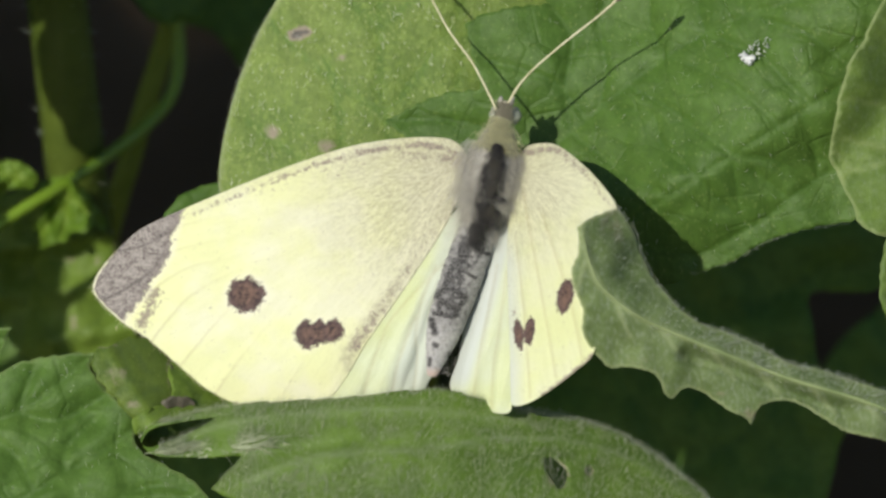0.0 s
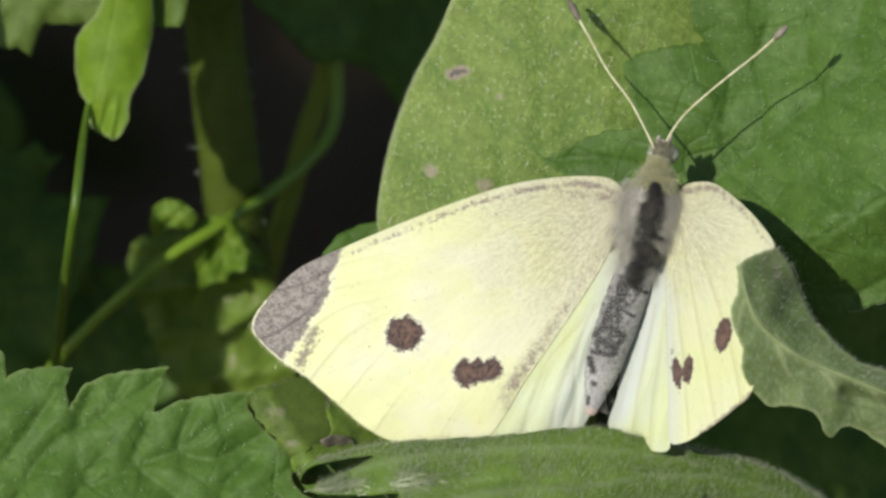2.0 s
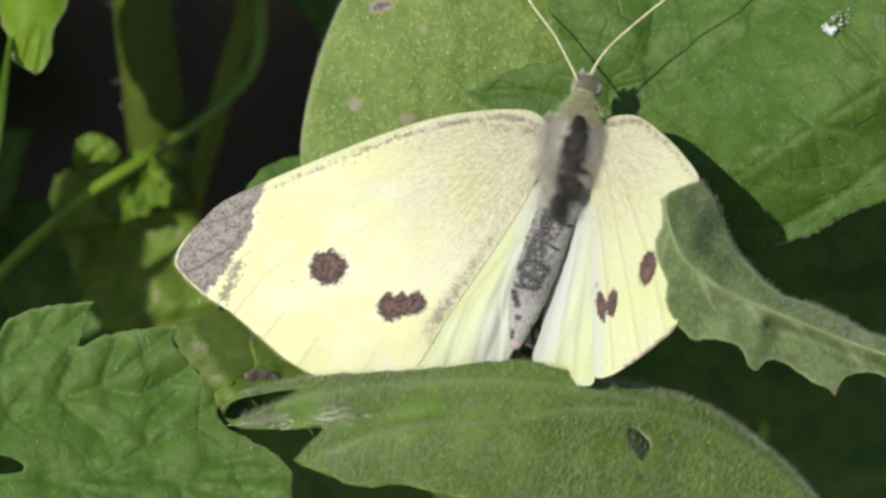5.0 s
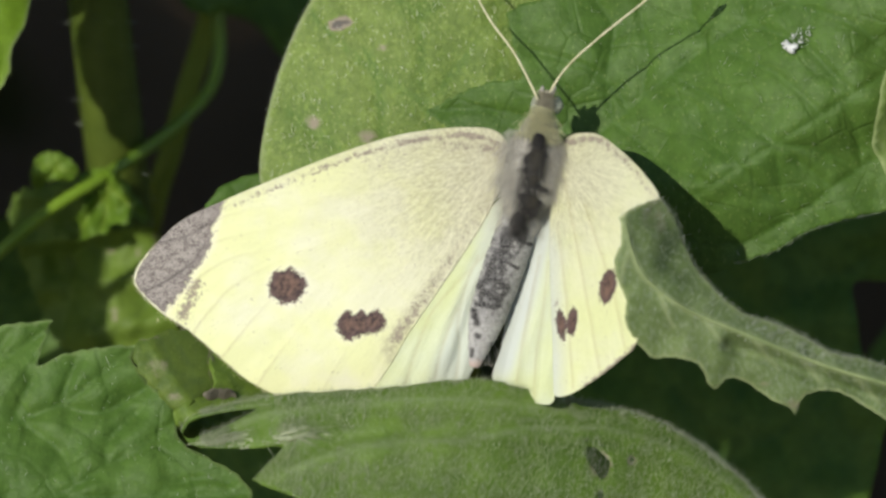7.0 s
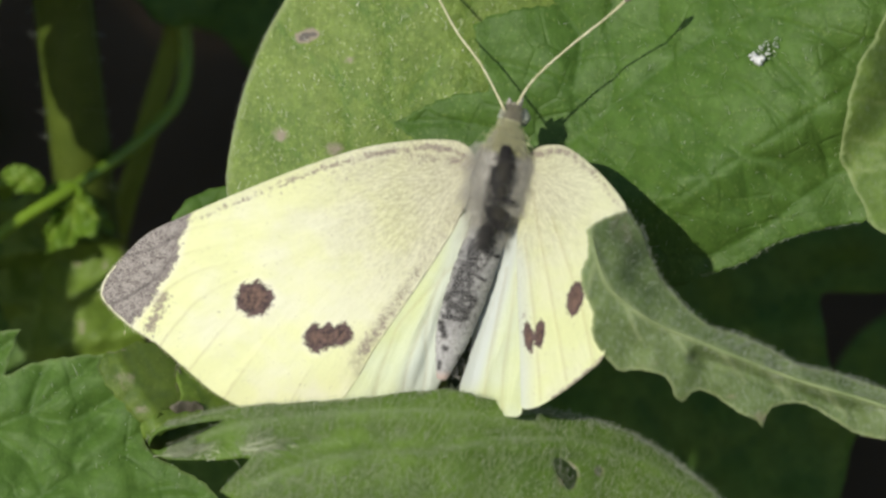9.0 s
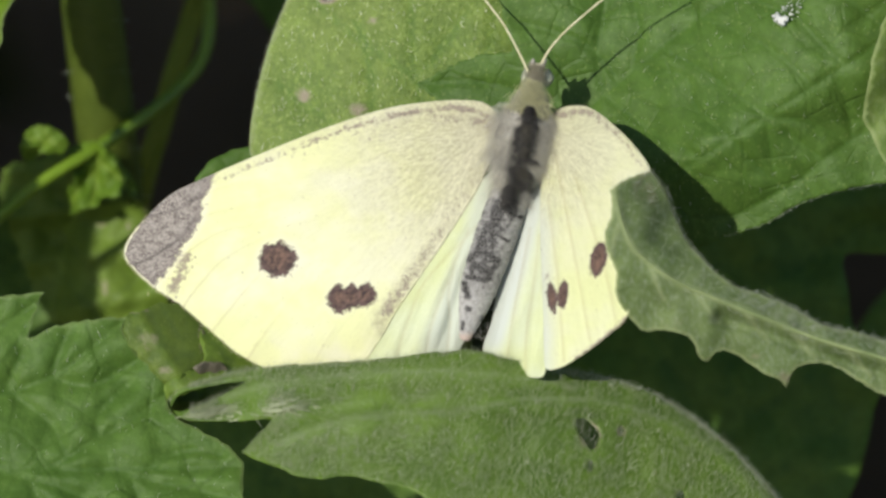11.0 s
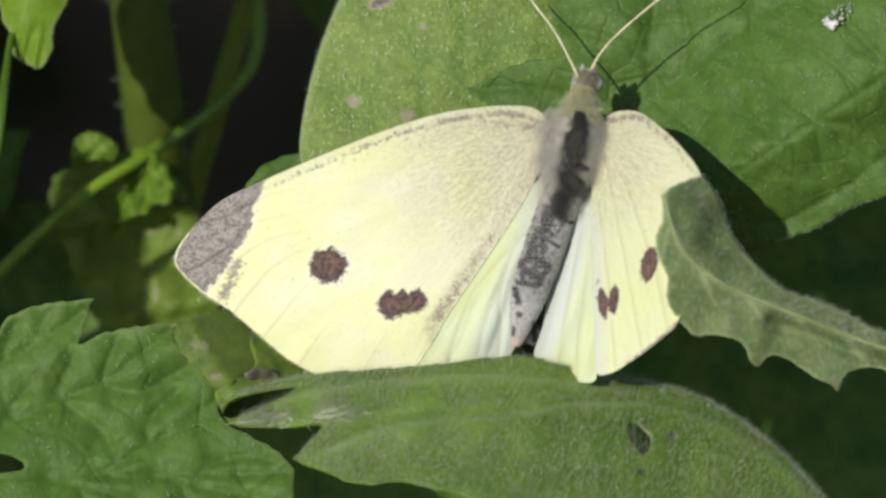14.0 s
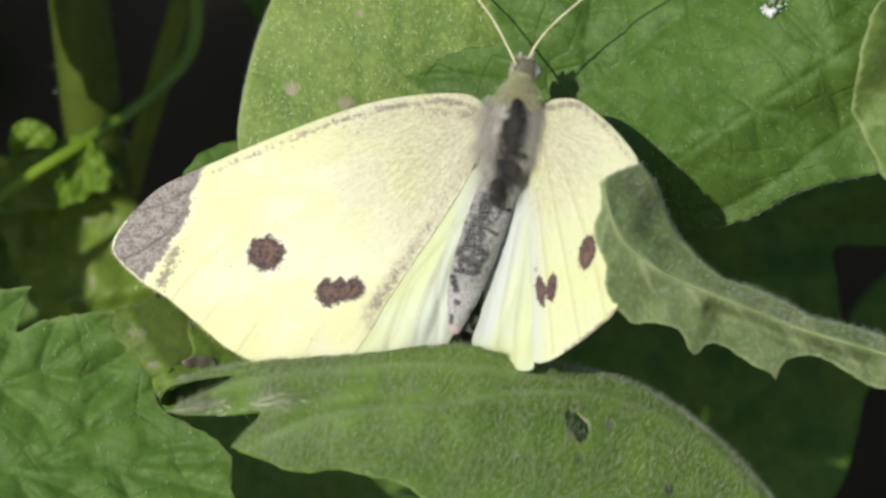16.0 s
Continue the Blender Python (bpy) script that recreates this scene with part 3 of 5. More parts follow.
def quilted_leaf():
    leaf = thing("leaf", at(1650, -60, -4), "broad quilted mid-green leaf with a lobed edge and a white splash", "leaf", LEAF_GROUP)
    out = [(945, -150), (944, -60), (949, -20), (973, 8), (973, 8), (918, 12), (855, 26), (824, 43), (824, 43), (836, 100), (852, 160), (852, 160), (800, 164), (750, 180), (683, 214), (683, 214), (725, 250), (800, 300),
           (900, 380), (1000, 450), (1100, 492), (1180, 503), (1222, 484), (1222, 484), (1290, 465), (1330, 442), (1365, 424), (1430, 405), (1500, 392), (1570, 372), (1720, 290), (1760, 50), (1650, -150), (1300, -250), (1080, -230)]
    mid = [(1720, -90), (1525, -30), (1322, 27), (1177, 103), (1010, 235), (900, 330)]
    ribs = [[(1640, 55), (1482, 156), (1330, 253), (1180, 348), (1070, 418)], [(1330, 28), (1420, 58), (1460, 84), (1502, 116), (1545, 150)], [(1255, 62), (1310, 84), (1350, 102), (1395, 148), (1432, 182)],
            [(1180, 100), (1252, 128), (1300, 152), (1345, 190), (1376, 222)], [(1110, 150), (1190, 196), (1240, 235), (1292, 272)], [(1060, 190), (1150, 202), (1165, 240), (1178, 266), (1232, 312)], [(1010, 235), (1105, 308), (1150, 330), (1180, 347)],
            [(1465, 306), (1400, 350), (1350, 390), (1230, 456)], [(1300, 275), (1370, 286), (1440, 321)], [(1296, 285), (1304, 330), (1312, 392)], [(1330, 300), (1392, 350)], [(1240, 318), (1285, 366), (1335, 404)], [(1420, 205), (1440, 260), (1448, 312)],
            [(1177, 103), (1150, 40), (1152, -40)], [(1040, 215), (985, 150), (905, 118), (852, 108)], [(960, 275), (880, 235), (790, 212), (690, 214)], [(1010, 235), (1000, 150), (1012, 70), (975, 12)], [(1060, 192), (1072, 120), (1060, 40), (1085, -40)], [(1322, 27), (1290, -40)], [(1250, 62), (1235, 10), (1250, -60)], [(1430, -2), (1400, -60)]]
    veins = [spline(mid, 10, False)] + [spline(q, 10, False) for q in ribs]
    blade(leaf, out, lift_quilt, M_QUILT, 6.5, (30, 5, 4), (), veins, 2.3, 0.12, net=74, net_deep=0.10, puff=0.36, crumple=0.3, size=170, seed=2)
    to_ground(leaf, (1700, -85, -4.5), 3200, 18, M_STEM)
    r = random.Random(6)
    roots, dirs = [], []
    for q in spline([(1222, 484), (1290, 465), (1330, 442), (1365, 424), (1430, 405), (1500, 392), (1570, 372)], 3.5, False):
        roots.append(at(q[0], q[1] - 1, lift_quilt(q[:1], q[1:])[0]))
        dirs.append(RIGHT * r.uniform(-0.2, 0.8) + UP * r.uniform(-1.0, -0.1) + OUT * r.uniform(0.0, 0.7))
    hairs("rim_down", leaf, roots, dirs, 0.0003, 0.000013, M_HAIR, seed=26)
    # scattered pale hairs, added to stand for small glints on the blade
    roots, dirs = [], []
    for _ in range(420):
        a, b = r.uniform(960, 1560), r.uniform(-60, 470)
        if inside(spline(out, 14), np.array([a]), np.array([b]))[0]:
            roots.append(at(a, b, lift_quilt(np.array([a]), np.array([b]))[0] + 0.05))
            dirs.append(RIGHT * r.uniform(-0.5, 0.5) + UP * r.uniform(-0.2, 0.8) + OUT)
    hairs("glint_hairs", leaf, roots, dirs, 0.0006, 0.000017, M_HAIR, seed=27)
    r = random.Random(5)
    verts, faces = [], []
    splash = thing("bird_dropping", at(1335, 95, lift_quilt(np.array([1335.0]), np.array([95.0]))[0]), "chalky white splash dried on the quilted leaf", "dropping")
    for i in range(74):
        if i < 16:
            ca, cb, q = 1323 + r.gauss(0, 4), 104 + r.gauss(0, 4), r.uniform(3, 6.5)
        elif i < 26:
            ca, cb, q = 1314 + r.gauss(0, 3), 97 + r.gauss(0, 3), r.uniform(1.5, 3)
        else:
            ca, cb, q = 1340 + r.gauss(0, 10), 88 + r.gauss(0, 8), r.uniform(0.6, 2.1)
            ca, cb = (ca + 5, cb - 6) if ca > 1345 else (ca, cb)
        w0 = lift_quilt(np.array([ca]), np.array([cb]))[0] + 0.12
        k = len(verts)
        for ring, (g, h) in enumerate(((1.0, -0.2), (0.8, 0.16), (0.4, 0.26))):
            for j in range(7):
                th = 6.283 * j / 7
                verts.append(at(ca + q * g * math.cos(th) * r.uniform(0.8, 1.2), cb + q * g * math.sin(th) * r.uniform(0.8, 1.2), w0 + h * min(1, q / 4)))
        for ring in range(2):
            for j in range(7):
                p, p2 = k + ring * 7 + j, k + ring * 7 + (j + 1) % 7
                faces.append((p, p + 7, p2 + 7, p2))
        faces.append(tuple(k + 14 + j for j in range(7))[::-1])
    part("crust", verts, faces, M_CHALK, splash)


quilted_leaf()


# ---- pale leaf edge ----
def edge_leaf():
    leaf = thing("leaf", at(1880, 150, 2), "pale downy leaf with an edge highlight in its colour", "leaf", LEAF_GROUP)
    out = [(1592, -30), (1530, 68), (1500, 120), (1479, 200), (1468, 278), (1468, 278), (1490, 330), (1512, 368), (1521, 398), (1545, 412), (1570, 418), (1700, 430), (1880, 300), (1900, 60), (1750, -80)]
    lift = lambda a, b: 5.0 - 3.5 * ramp(a, 1500, 1850) + 1.2 * np.sin((a + b) / 60.0)
    mid = [(1880, 150), (1700, 200), (1560, 290), (1480, 300)]
    blade(leaf, out, lift, M_EDGE, 9.0, (90, 4, 2), (), [spline(mid, 10, False)] + side_veins(mid, 5, 200, 0.9), 5.0, 0.2, crumple=0.4, size=130, seed=3, rim=3.0, rim_highlight=0.7)
    to_ground(leaf, (1870, 150, 1.5), 2800, 16, M_STEM)
    young = thing("leaf", at(1650, 470, 0), "narrow yellowish leaf tip in the sun", "leaf", LEAF_GROUP)
    out = [(1575, 415), (1562, 450), (1557, 500), (1562, 548), (1590, 560), (1640, 520), (1660, 460), (1620, 415)]
    blade(young, out, lambda a, b: 2.0 - 0.02 * (a - 1557), M_EDGE, 10.0, (30, 4, 2), (), [np.array([(1650, 470), (1600, 490), (1565, 510)])], seed=4)
    to_ground(young, (1648, 470, 0), 2600, 9, M_STEM)


edge_leaf()

# ---- curled leaf that lies over the wing ----
CURL_RIDGE = [(1030, 402), (1054, 490), (1098, 538), (1154, 573), (1276, 624), (1400, 672), (1560, 722), (1900, 855)]
CURL_CREASE = [(1215, 632), (1290, 654), (1390, 696), (1490, 726)]


def curled_leaf():
    global CURLED
    leaf = CURLED = thing("leaf", at(1900, 870, 6), "curled grey-green leaf underside with a ragged toothed edge", "leaf", LEAF_GROUP)
    out = [(1024, 404), (1024, 404), (1050, 386), (1095, 371), (1095, 371), (1122, 410), (1140, 460), (1168, 508), (1230, 568), (1290, 590), (1340, 612), (1400, 645), (1460, 658), (1568, 694), (1700, 740), (1900, 830), (1930, 880),
           (1800, 880), (1640, 815), (1568, 782), (1500, 765), (1460, 742), (1410, 713), (1370, 712), (1345, 722), (1332, 754), (1332, 754), (1318, 738), (1302, 733), (1270, 712), (1235, 690), (1208, 690), (1195, 706), (1180, 700), (1166, 668),
           (1140, 655), (1108, 650), (1080, 652), (1060, 632), (1044, 612), (1032, 585), (1034, 550), (1018, 512), (1014, 480), (1026, 445)]

    def lift(a, b):
        d, along = near([spline(CURL_RIDGE, 12, False)], a, b)
        ridge = np.interp(a, [p[0] for p in CURL_RIDGE], [p[1] for p in CURL_RIDGE])
        low = b > ridge
        top = 10.0 - 1.6 * along
        fall = np.where(low, 0.10 * d + 0.35 * d * d / (d + 80.0), 0.30 * d + 0.75 * d * d / (d + 40.0))
        dip, _ = near([spline(CURL_CREASE, 12, False)], a, b)
        return top - fall * U * 1000 - 0.7 * np.exp(-(dip / 13.0) ** 2) + 0.35 * np.sin((a + 0.6 * b) / 34.0) * ramp(d, 10, 90) + 0.5 * ramp(b, 690, 760) * np.sin(a / 22.0)

    veins = [spline(CURL_RIDGE, 12, False)] + side_veins(CURL_RIDGE[:-1], 7, 70, 0.6, 0.3, (1,))
    blade(leaf, out, lift, M_CURL, 6.0, (15, 2.4, 3), (), veins, 4.5, -0.16, scars=[(1088, 400, 34, 44, 0.30), (1130, 640, 30, 14, 0.3), (1260, 700, 40, 12, 0.3), (1330, 735, 14, 16, 0.34)], crumple=0.2, size=80, seed=6, thick=0.22, rim=3.0)
    line = spline(CURL_RIDGE, 10, False)[2:]
    high = lift(line[:, 0], line[:, 1]) + 0.2 * wob(line[:, 0], line[:, 1], 80, 9) + 0.17
    stalk("midrib", leaf, [(q[0], q[1], h) for q, h in zip(line[::4], high[::4])], [2.2, 3.4, 4.5, 6.0], M_RIB, "pale raised midrib", step=0.0005, sides=8)
    to_ground(leaf, (1905, 868, 7), 1500, 16, M_STEM)
    r = random.Random(8)
    roots, dirs = [], []
    rim = spline(out[:16], 4.0, False)
    for p in rim:
        for _ in range(2):
            w = lift(np.array([p[0]]), np.array([p[1]]))[0]
            roots.append(at(p[0] + r.uniform(-3, 3), p[1] + r.uniform(-1, 3), w - 0.1))
            dirs.append(RIGHT * r.uniform(0.0, 0.8) + UP * r.uniform(0.4, 1.0) + OUT * r.uniform(-0.2, 0.8))
    aa, bb = np.array([r.uniform(1030, 1700) for _ in range(26000)]), np.array([r.uniform(380, 800) for _ in range(26000)])
    ridge = np.interp(aa, [q[0] for q in CURL_RIDGE], [q[1] for q in CURL_RIDGE])
    gap = ridge - bb
    thin = np.array([r.random() for _ in aa])
    ok = inside(spline(out, 14), aa, bb) & (gap > -14) & (thin < 0.10 + 0.75 * ramp(aa, 1180, 1300))
    ww = lift(aa, bb)
    for a, b, w in zip(aa[ok], bb[ok], ww[ok]):
        roots.append(at(a, b, w))
        dirs.append(RIGHT * r.uniform(0.0, 0.9) + UP * r.uniform(-0.2, 0.9) + OUT * r.uniform(0.2, 0.8))
    hairs("down", leaf, roots, dirs, 0.00036, 0.000015, M_HAIR, seed=3)


curled_leaf()

# ---- downy leaf in front ----
FRONT_RIM = [(246, 772), (262, 753), (311, 736), (361, 722), (411, 715), (450, 711), (600, 702), (740, 688), (800, 690), (880, 712), (1000, 734), (1100, 768), (1190, 825), (1270, 900), (1340, 985)]


def lift_front(a, b):
    rim = np.interp(a, [p[0] for p in FRONT_RIM], [p[1] for p in FRONT_RIM])
    d = np.maximum(b - rim, 0)
    base = 1.6 + 2.0 * ramp(a, 330, 460) - 2.9 * ramp(a, 540, 1080) - 3.0 * ramp(a, 900, 1250)
    w = base + U * 1000 * (0.75 * d - 0.30 * d * d / (d + 150))
    fold = 795 - 0.06 * (a - 350) + 12 * np.sin(a / 130.0)
    w = w - 0.35 * np.exp(-((b - fold - 22) / 16.0) ** 2) * ramp(a, 300, 420)
    w = w - 0.8 * np.exp(-((a - 300) / 58.0) ** 2 - ((b - 768) / 12.0) ** 2)
    return w


def front_leaf():
    global FRONT
    leaf = FRONT = thing("leaf", at(1500, 1250, 8), "downy green leaf with gnawed holes and a torn end", "leaf", LEAF_GROUP)
    out = FRONT_RIM[:1] + FRONT_RIM + [(1440, 1120), (1480, 1240), (1300, 1260), (1100, 1190), (900, 1080), (780, 1000), (715, 965), (700, 950), (660, 928), (602, 916), (560, 905), (512, 911), (470, 905), (440, 892), (400, 876), (371, 864), (371, 864), (398, 838), (430, 804), (430, 804), (390, 806), (340, 808), (295, 806), (262, 800)]
    # the first opening is cut to give the torn end's pocket its shade
    gnawed = [[(250, 784), (258, 766), (276, 755), (311, 747), (346, 741), (382, 737), (382, 737), (358, 752), (322, 769), (286, 783), (264, 790)], [(962, 812), (975, 808), (992, 822), (1003, 836), (998, 858), (986, 864), (976, 848), (966, 834)],
              [(1037, 826), (1045, 826), (1047, 834), (1040, 838)], [(982, 886), (990, 884), (990, 898), (984, 902)],
              [(1136, 944), (1148, 938), (1152, 950), (1142, 960)], [(838, 968), (862, 962), (880, 975), (850, 990)]]
    marks = [(985, 838, 24, 30, 0.42), (1042, 832, 9, 9, 0.5), (1100, 905, 10, 8, 0.3)]
    # two pale raised fold lines, drawn through the vein colour
    veins = [spline(q, 10, False) for q in ([(310, 776), (450, 738), (700, 722), (880, 738), (1000, 760)], [(430, 850), (560, 806), (760, 792), (900, 772), (1060, 790), (1200, 860), (1300, 960)])]
    blade(leaf, out, lift_front, M_FRONT, 8.5, (60, 3, 2), gnawed, veins, 5.0, -0.22, scars=marks, crumple=0.2, size=160, seed=7)
    # backing added behind that opening so the shaded pocket shows dark green
    fold = [(225, 770), (250, 742), (320, 722), (430, 712), (440, 740), (380, 770), (300, 805), (240, 805)]
    blade(leaf, fold, lambda a, b: -5.4 + 0.012 * (a - 240), M_FRONT, 9.0, (30, 4, 5), (), (), crumple=0.3, size=60, seed=8, name="tucked_fold", label="shaded part of the leaf tucked under the torn end")
    to_ground(leaf, (1470, 1235, 14), 600, 18, M_STEM)
    r = random.Random(9)
    roots, dirs = [], []
    for p in spline(FRONT_RIM, 2.2, False):
        for _ in range(2):
            a, b = p[0] + r.uniform(-3, 3), p[1] + r.uniform(0, 9 if p[0] > 420 else 5)
            roots.append(at(a, b, lift_front(np.array([a]), np.array([b]))[0] - 0.05))
            dirs.append(RIGHT * r.uniform(-0.3, 0.7) + UP * r.uniform(0.5, 1.0) + OUT * r.uniform(0.0, 0.9))
    tips, ways = [], []
    for p in spline(FRONT_RIM[9:], 1.6, False):
        for _ in range(2):
            a, b = p[0] + r.uniform(-4, 2), p[1] + r.uniform(0, 12)
            tips.append(at(a, b, lift_front(np.array([a]), np.array([b]))[0] - 0.05))
            ways.append(RIGHT * r.uniform(0.0, 1.0) + UP * r.uniform(0.2, 1.0) + OUT * r.uniform(0.1, 0.9))
    hairs("rim_down", leaf, tips, ways, 0.00048, 0.000012, M_HAIR, seed=14)
    aa, bb = np.array([280 + 1050 * r.random() ** 1.5 for _ in range(28000)]), np.array([r.uniform(690, 975) for _ in range(28000)])
    ok = inside(spline(out, 14), aa, bb) & ~inside(spline(gnawed[0], 6), aa, bb)
    ww = lift_front(aa, bb)
    for a, b, w in zip(aa[ok], bb[ok], ww[ok]):
        roots.append(at(a, b, w))
        dirs.append(RIGHT * r.uniform(0.0, 0.45) + UP * r.uniform(0.5, 1.0) + OUT * r.uniform(0.25, 0.7))
    hairs("down", leaf, roots, dirs, 0.00048, 0.0000095, M_DOWN, seed=4)
    for k, (line, wide) in enumerate([([(326, 804), (365, 798), (398, 791), (440, 789), (482, 783), (532, 787)], 4.5), ([(346, 787), (378, 794), (412, 791)], 3.2), ([(418, 787), (450, 775), (484, 768)], 2.6), ([(402, 792), (380, 801), (350, 809)], 3.6), ([(440, 789), (470, 794), (504, 798)], 2.4), ([(258, 800), (300, 796), (345, 787), (402, 775)], 2.4), ([(392, 791), (430, 781), (462, 779)], 2.2)]):
        line = spline(line, 5.0, False)
        width = np.array([wide * math.sin(math.pi * (0.08 + 0.84 * i / (len(line) - 1))) * r.uniform(0.45, 1.3) for i in range(len(line))])
        ring = [(q[0], q[1] - h) for q, h in zip(line, width)] + [(q[0], q[1] + h * r.uniform(0.3, 1.2)) for q, h in zip(line[::-1], width[::-1])]
        blade(leaf, ring, lambda a, b: lift_front(a, b) + 0.12 + 0.10 * np.sin(a / 11.0), M_STRAW_LEAF, 3.0, None, (), (), crumple=0.08, size=24, seed=60 + k, thick=0.12, name="torn_strip", label="pale torn strip of leaf skin")
    roots, dirs = [], []
    for _ in range(150):
        t = r.random()
        a, b = 262 + 170 * t + r.gauss(0, 10), 801 - 26 * t + r.gauss(0, 4)
        roots.append(at(a, b, lift_front(np.array([a]), np.array([b]))[0] + r.uniform(-0.05, 0.2)))
        dirs.append(RIGHT * r.uniform(0.8, 1.0) + UP * r.gauss(0.22, 0.16) + OUT * r.uniform(-0.02, 0.2))
    for _ in range(70):
        a = r.uniform(345, 480)
        b = 803 - 0.15 * (a - 345) + r.gauss(0, 3)
        roots.append(at(a, b, lift_front(np.array([a]), np.array([b]))[0] + r.uniform(0.05, 0.3)))
        dirs.append(RIGHT * r.uniform(0.6, 1.0) + UP * r.gauss(0.05, 0.25) + OUT * r.uniform(-0.02, 0.25))
    hairs("torn_fringe", leaf, roots, dirs, 0.0019, 0.000032, M_STRAW_LEAF, "pale fibres of the torn leaf end", 0.15, 23)


M_STRAW_LEAF = leaf_material("torn_skin", (0.30, 0.35, 0.20), (0.44, 0.48, 0.31), (0.3, 0.33, 0.2))
front_leaf()


# ---- nettle leaf ----
def nettle_leaf():
    global NETTLE
    leaf = NETTLE = thing("nettle_leaf", at(-420, 900, -6), "bright green nettle leaf with coarse teeth and sunken veins", "leaf", LEAF_GROUP)
    out = [(-330, 600), (-300, 555), (-277, 552), (-268, 604), (-268, 604), (-255, 588), (-200, 580), (-150, 581), (-150, 581), (-163, 615), (-158, 655), (-158, 655), (-127, 610), (-61, 588), (20, 581), (20, 581), (0, 628), (-9, 664), (-9, 664),
           (36, 642), (96, 630), (168, 624), (168, 624), (160, 655), (195, 698), (246, 748), (246, 748), (238, 775), (250, 800), (300, 828), (345, 855), (372, 888), (372, 888), (368, 930), (372, 980), (330, 1060), (150, 1130), (-150, 1130), (-420, 1010), (-450, 820)]
    lift = lambda a, b: 0.4 - 1.0 * ramp(700 - b, 0, 140) + 0.014 * np.maximum(b - 740, 0)
    gap = [[(-290, 862), (-230, 850), (-170, 848), (-130, 856), (-108, 867), (-106, 878), (-130, 884), (-200, 889), (-280, 892)]]
    mid = [(-430, 955), (-250, 908), (-95, 890), (44, 893), (200, 893), (362, 889)]
    ribs = [((-390, 940), (-310, 800), (-230, 690), (-155, 592)), ((-300, 918), (-202, 732), (-91, 664), (16, 594)), ((-225, 905), (-145, 812), (-54, 763), (32, 730), (100, 680), (158, 634)), ((20, 892), (52, 877), (110, 840), (171, 808), (240, 756)),
            ((-91, 664), (-60, 610)), ((-150, 700), (-120, 625)), ((-54, 763), (-20, 690)), ((32, 730), (60, 650)), ((-145, 812), (-100, 735)), ((32, 730), (100, 745), (185, 700)), ((110, 840), (120, 790), (170, 745)), ((-40, 760), (30, 810), (60, 872)),
            ((200, 893), (262, 862), (330, 868)), ((-300, 910), (-150, 960), (0, 1050)), ((-80, 892), (60, 930), (200, 1010)), ((120, 893), (240, 920), (366, 950)), ((-10, 912), (20, 960)), ((170, 906), (190, 960))]
    veins = [spline(mid, 10, False)] + [spline(q, 10, False) for q in ribs]
    blade(leaf, out, lift, M_NETTLE, 7.5, (36, 4, 3), gap, veins, 2.4, 0.12, net=70, net_deep=0.14, puff=0.62, crumple=0.25, size=150, seed=9, rim=2.6, rim_highlight=0.35)
    to_ground(leaf, (-428, 958, 3.5), -60, 14, M_STEM)
    r = random.Random(4)
    roots, dirs = [], []
    for _ in range(260):
        a, b = r.uniform(-280, 360), r.uniform(600, 970)
        if inside(spline(out, 14), np.array([a]), np.array([b]))[0]:
            roots.append(at(a, b, lift(np.array([a]), np.array([b]))[0] + 0.2))
            dirs.append(RIGHT * r.uniform(-0.3, 0.3) + UP * r.uniform(0, 0.8) + OUT)
    hairs("stinging_hairs", leaf, roots, dirs, 0.0006, 0.000022, M_HAIR, seed=6)


nettle_leaf()


def olive_leaf():
    leaf = thing("leaf", at(283, 690, -2.5), "dull olive leaf with a brown blotch", "leaf", LEAF_GROUP)
    out = [(164, 640), (170, 622), (200, 608), (240, 598), (285, 612), (304, 640), (302, 668), (312, 690), (300, 716), (300, 716), (262, 730), (240, 744), (212, 714), (184, 686), (164, 656)]
    lift = lambda a, b: 1.0 - 1.0 * ramp(700 - b, 0, 140) - 0.031 * np.clip(a + 0.65 * (624 - b) - 195, 0, 150)
    mid = [(285, 690), (230, 675), (160, 650)]
    blade(leaf, out, lift, M_OLIVE, 9.0, (40, 8, 5), (), [spline(mid, 10, False)] + side_veins(mid, 4, 130, 0.9), 4.0, 0.08, net=46, net_deep=0.06,
          scars=[(148, 690, 20, 9, 0.85), (205, 665, 26, 22, 0.34), (235, 715, 30, 10, 0.34), (170, 612, 50, 7, 0.4), (300, 660, 8, 40, 0.4)], crumple=0.1, size=90, seed=10, thick=0.1)
    flap = [(286, 712), (300, 703), (322, 702), (340, 706), (343, 720), (318, 722), (296, 722)]
    blade(leaf, flap, lambda a, b: lift(a, b) + 0.45 - 0.03 * (b - 710), M_BROWN, 5.0, (12, 3, 4), (), (), crumple=0.15, size=30, seed=11, name="withered_flap", label="withered grey-brown flap of the leaf")
    to_ground(leaf, (270, 690, -3.2), 3000, 10, M_STEM, aside=0.014)
    lime = thing("leaf", at(440, 718, -4.2), "small lime-green leaf under the butterfly's wing", "leaf", LEAF_GROUP)
    out = [(234, 746), (240, 737), (262, 724), (292, 712), (306, 690), (297, 668), (302, 642), (318, 634), (360, 640), (420, 665), (455, 715), (440, 728), (400, 726), (350, 734), (305, 746), (262, 762), (244, 770), (234, 758)]
    mid = [(445, 718), (330, 712), (245, 745)]
    blade(lime, out, lambda a, b: lift(a, b) + 0.16, M_LIME, 7.0, (34, 3, 6), (), [spline(mid, 10, False)] + side_veins(mid, 4, 90, 0.9), 3.0, 0.15, net=50, net_deep=0.1, crumple=0.15, size=80, seed=12)
    to_ground(lime, (435, 715, -4.2), 2600, 10, M_STEM, aside=0.012)


olive_leaf()


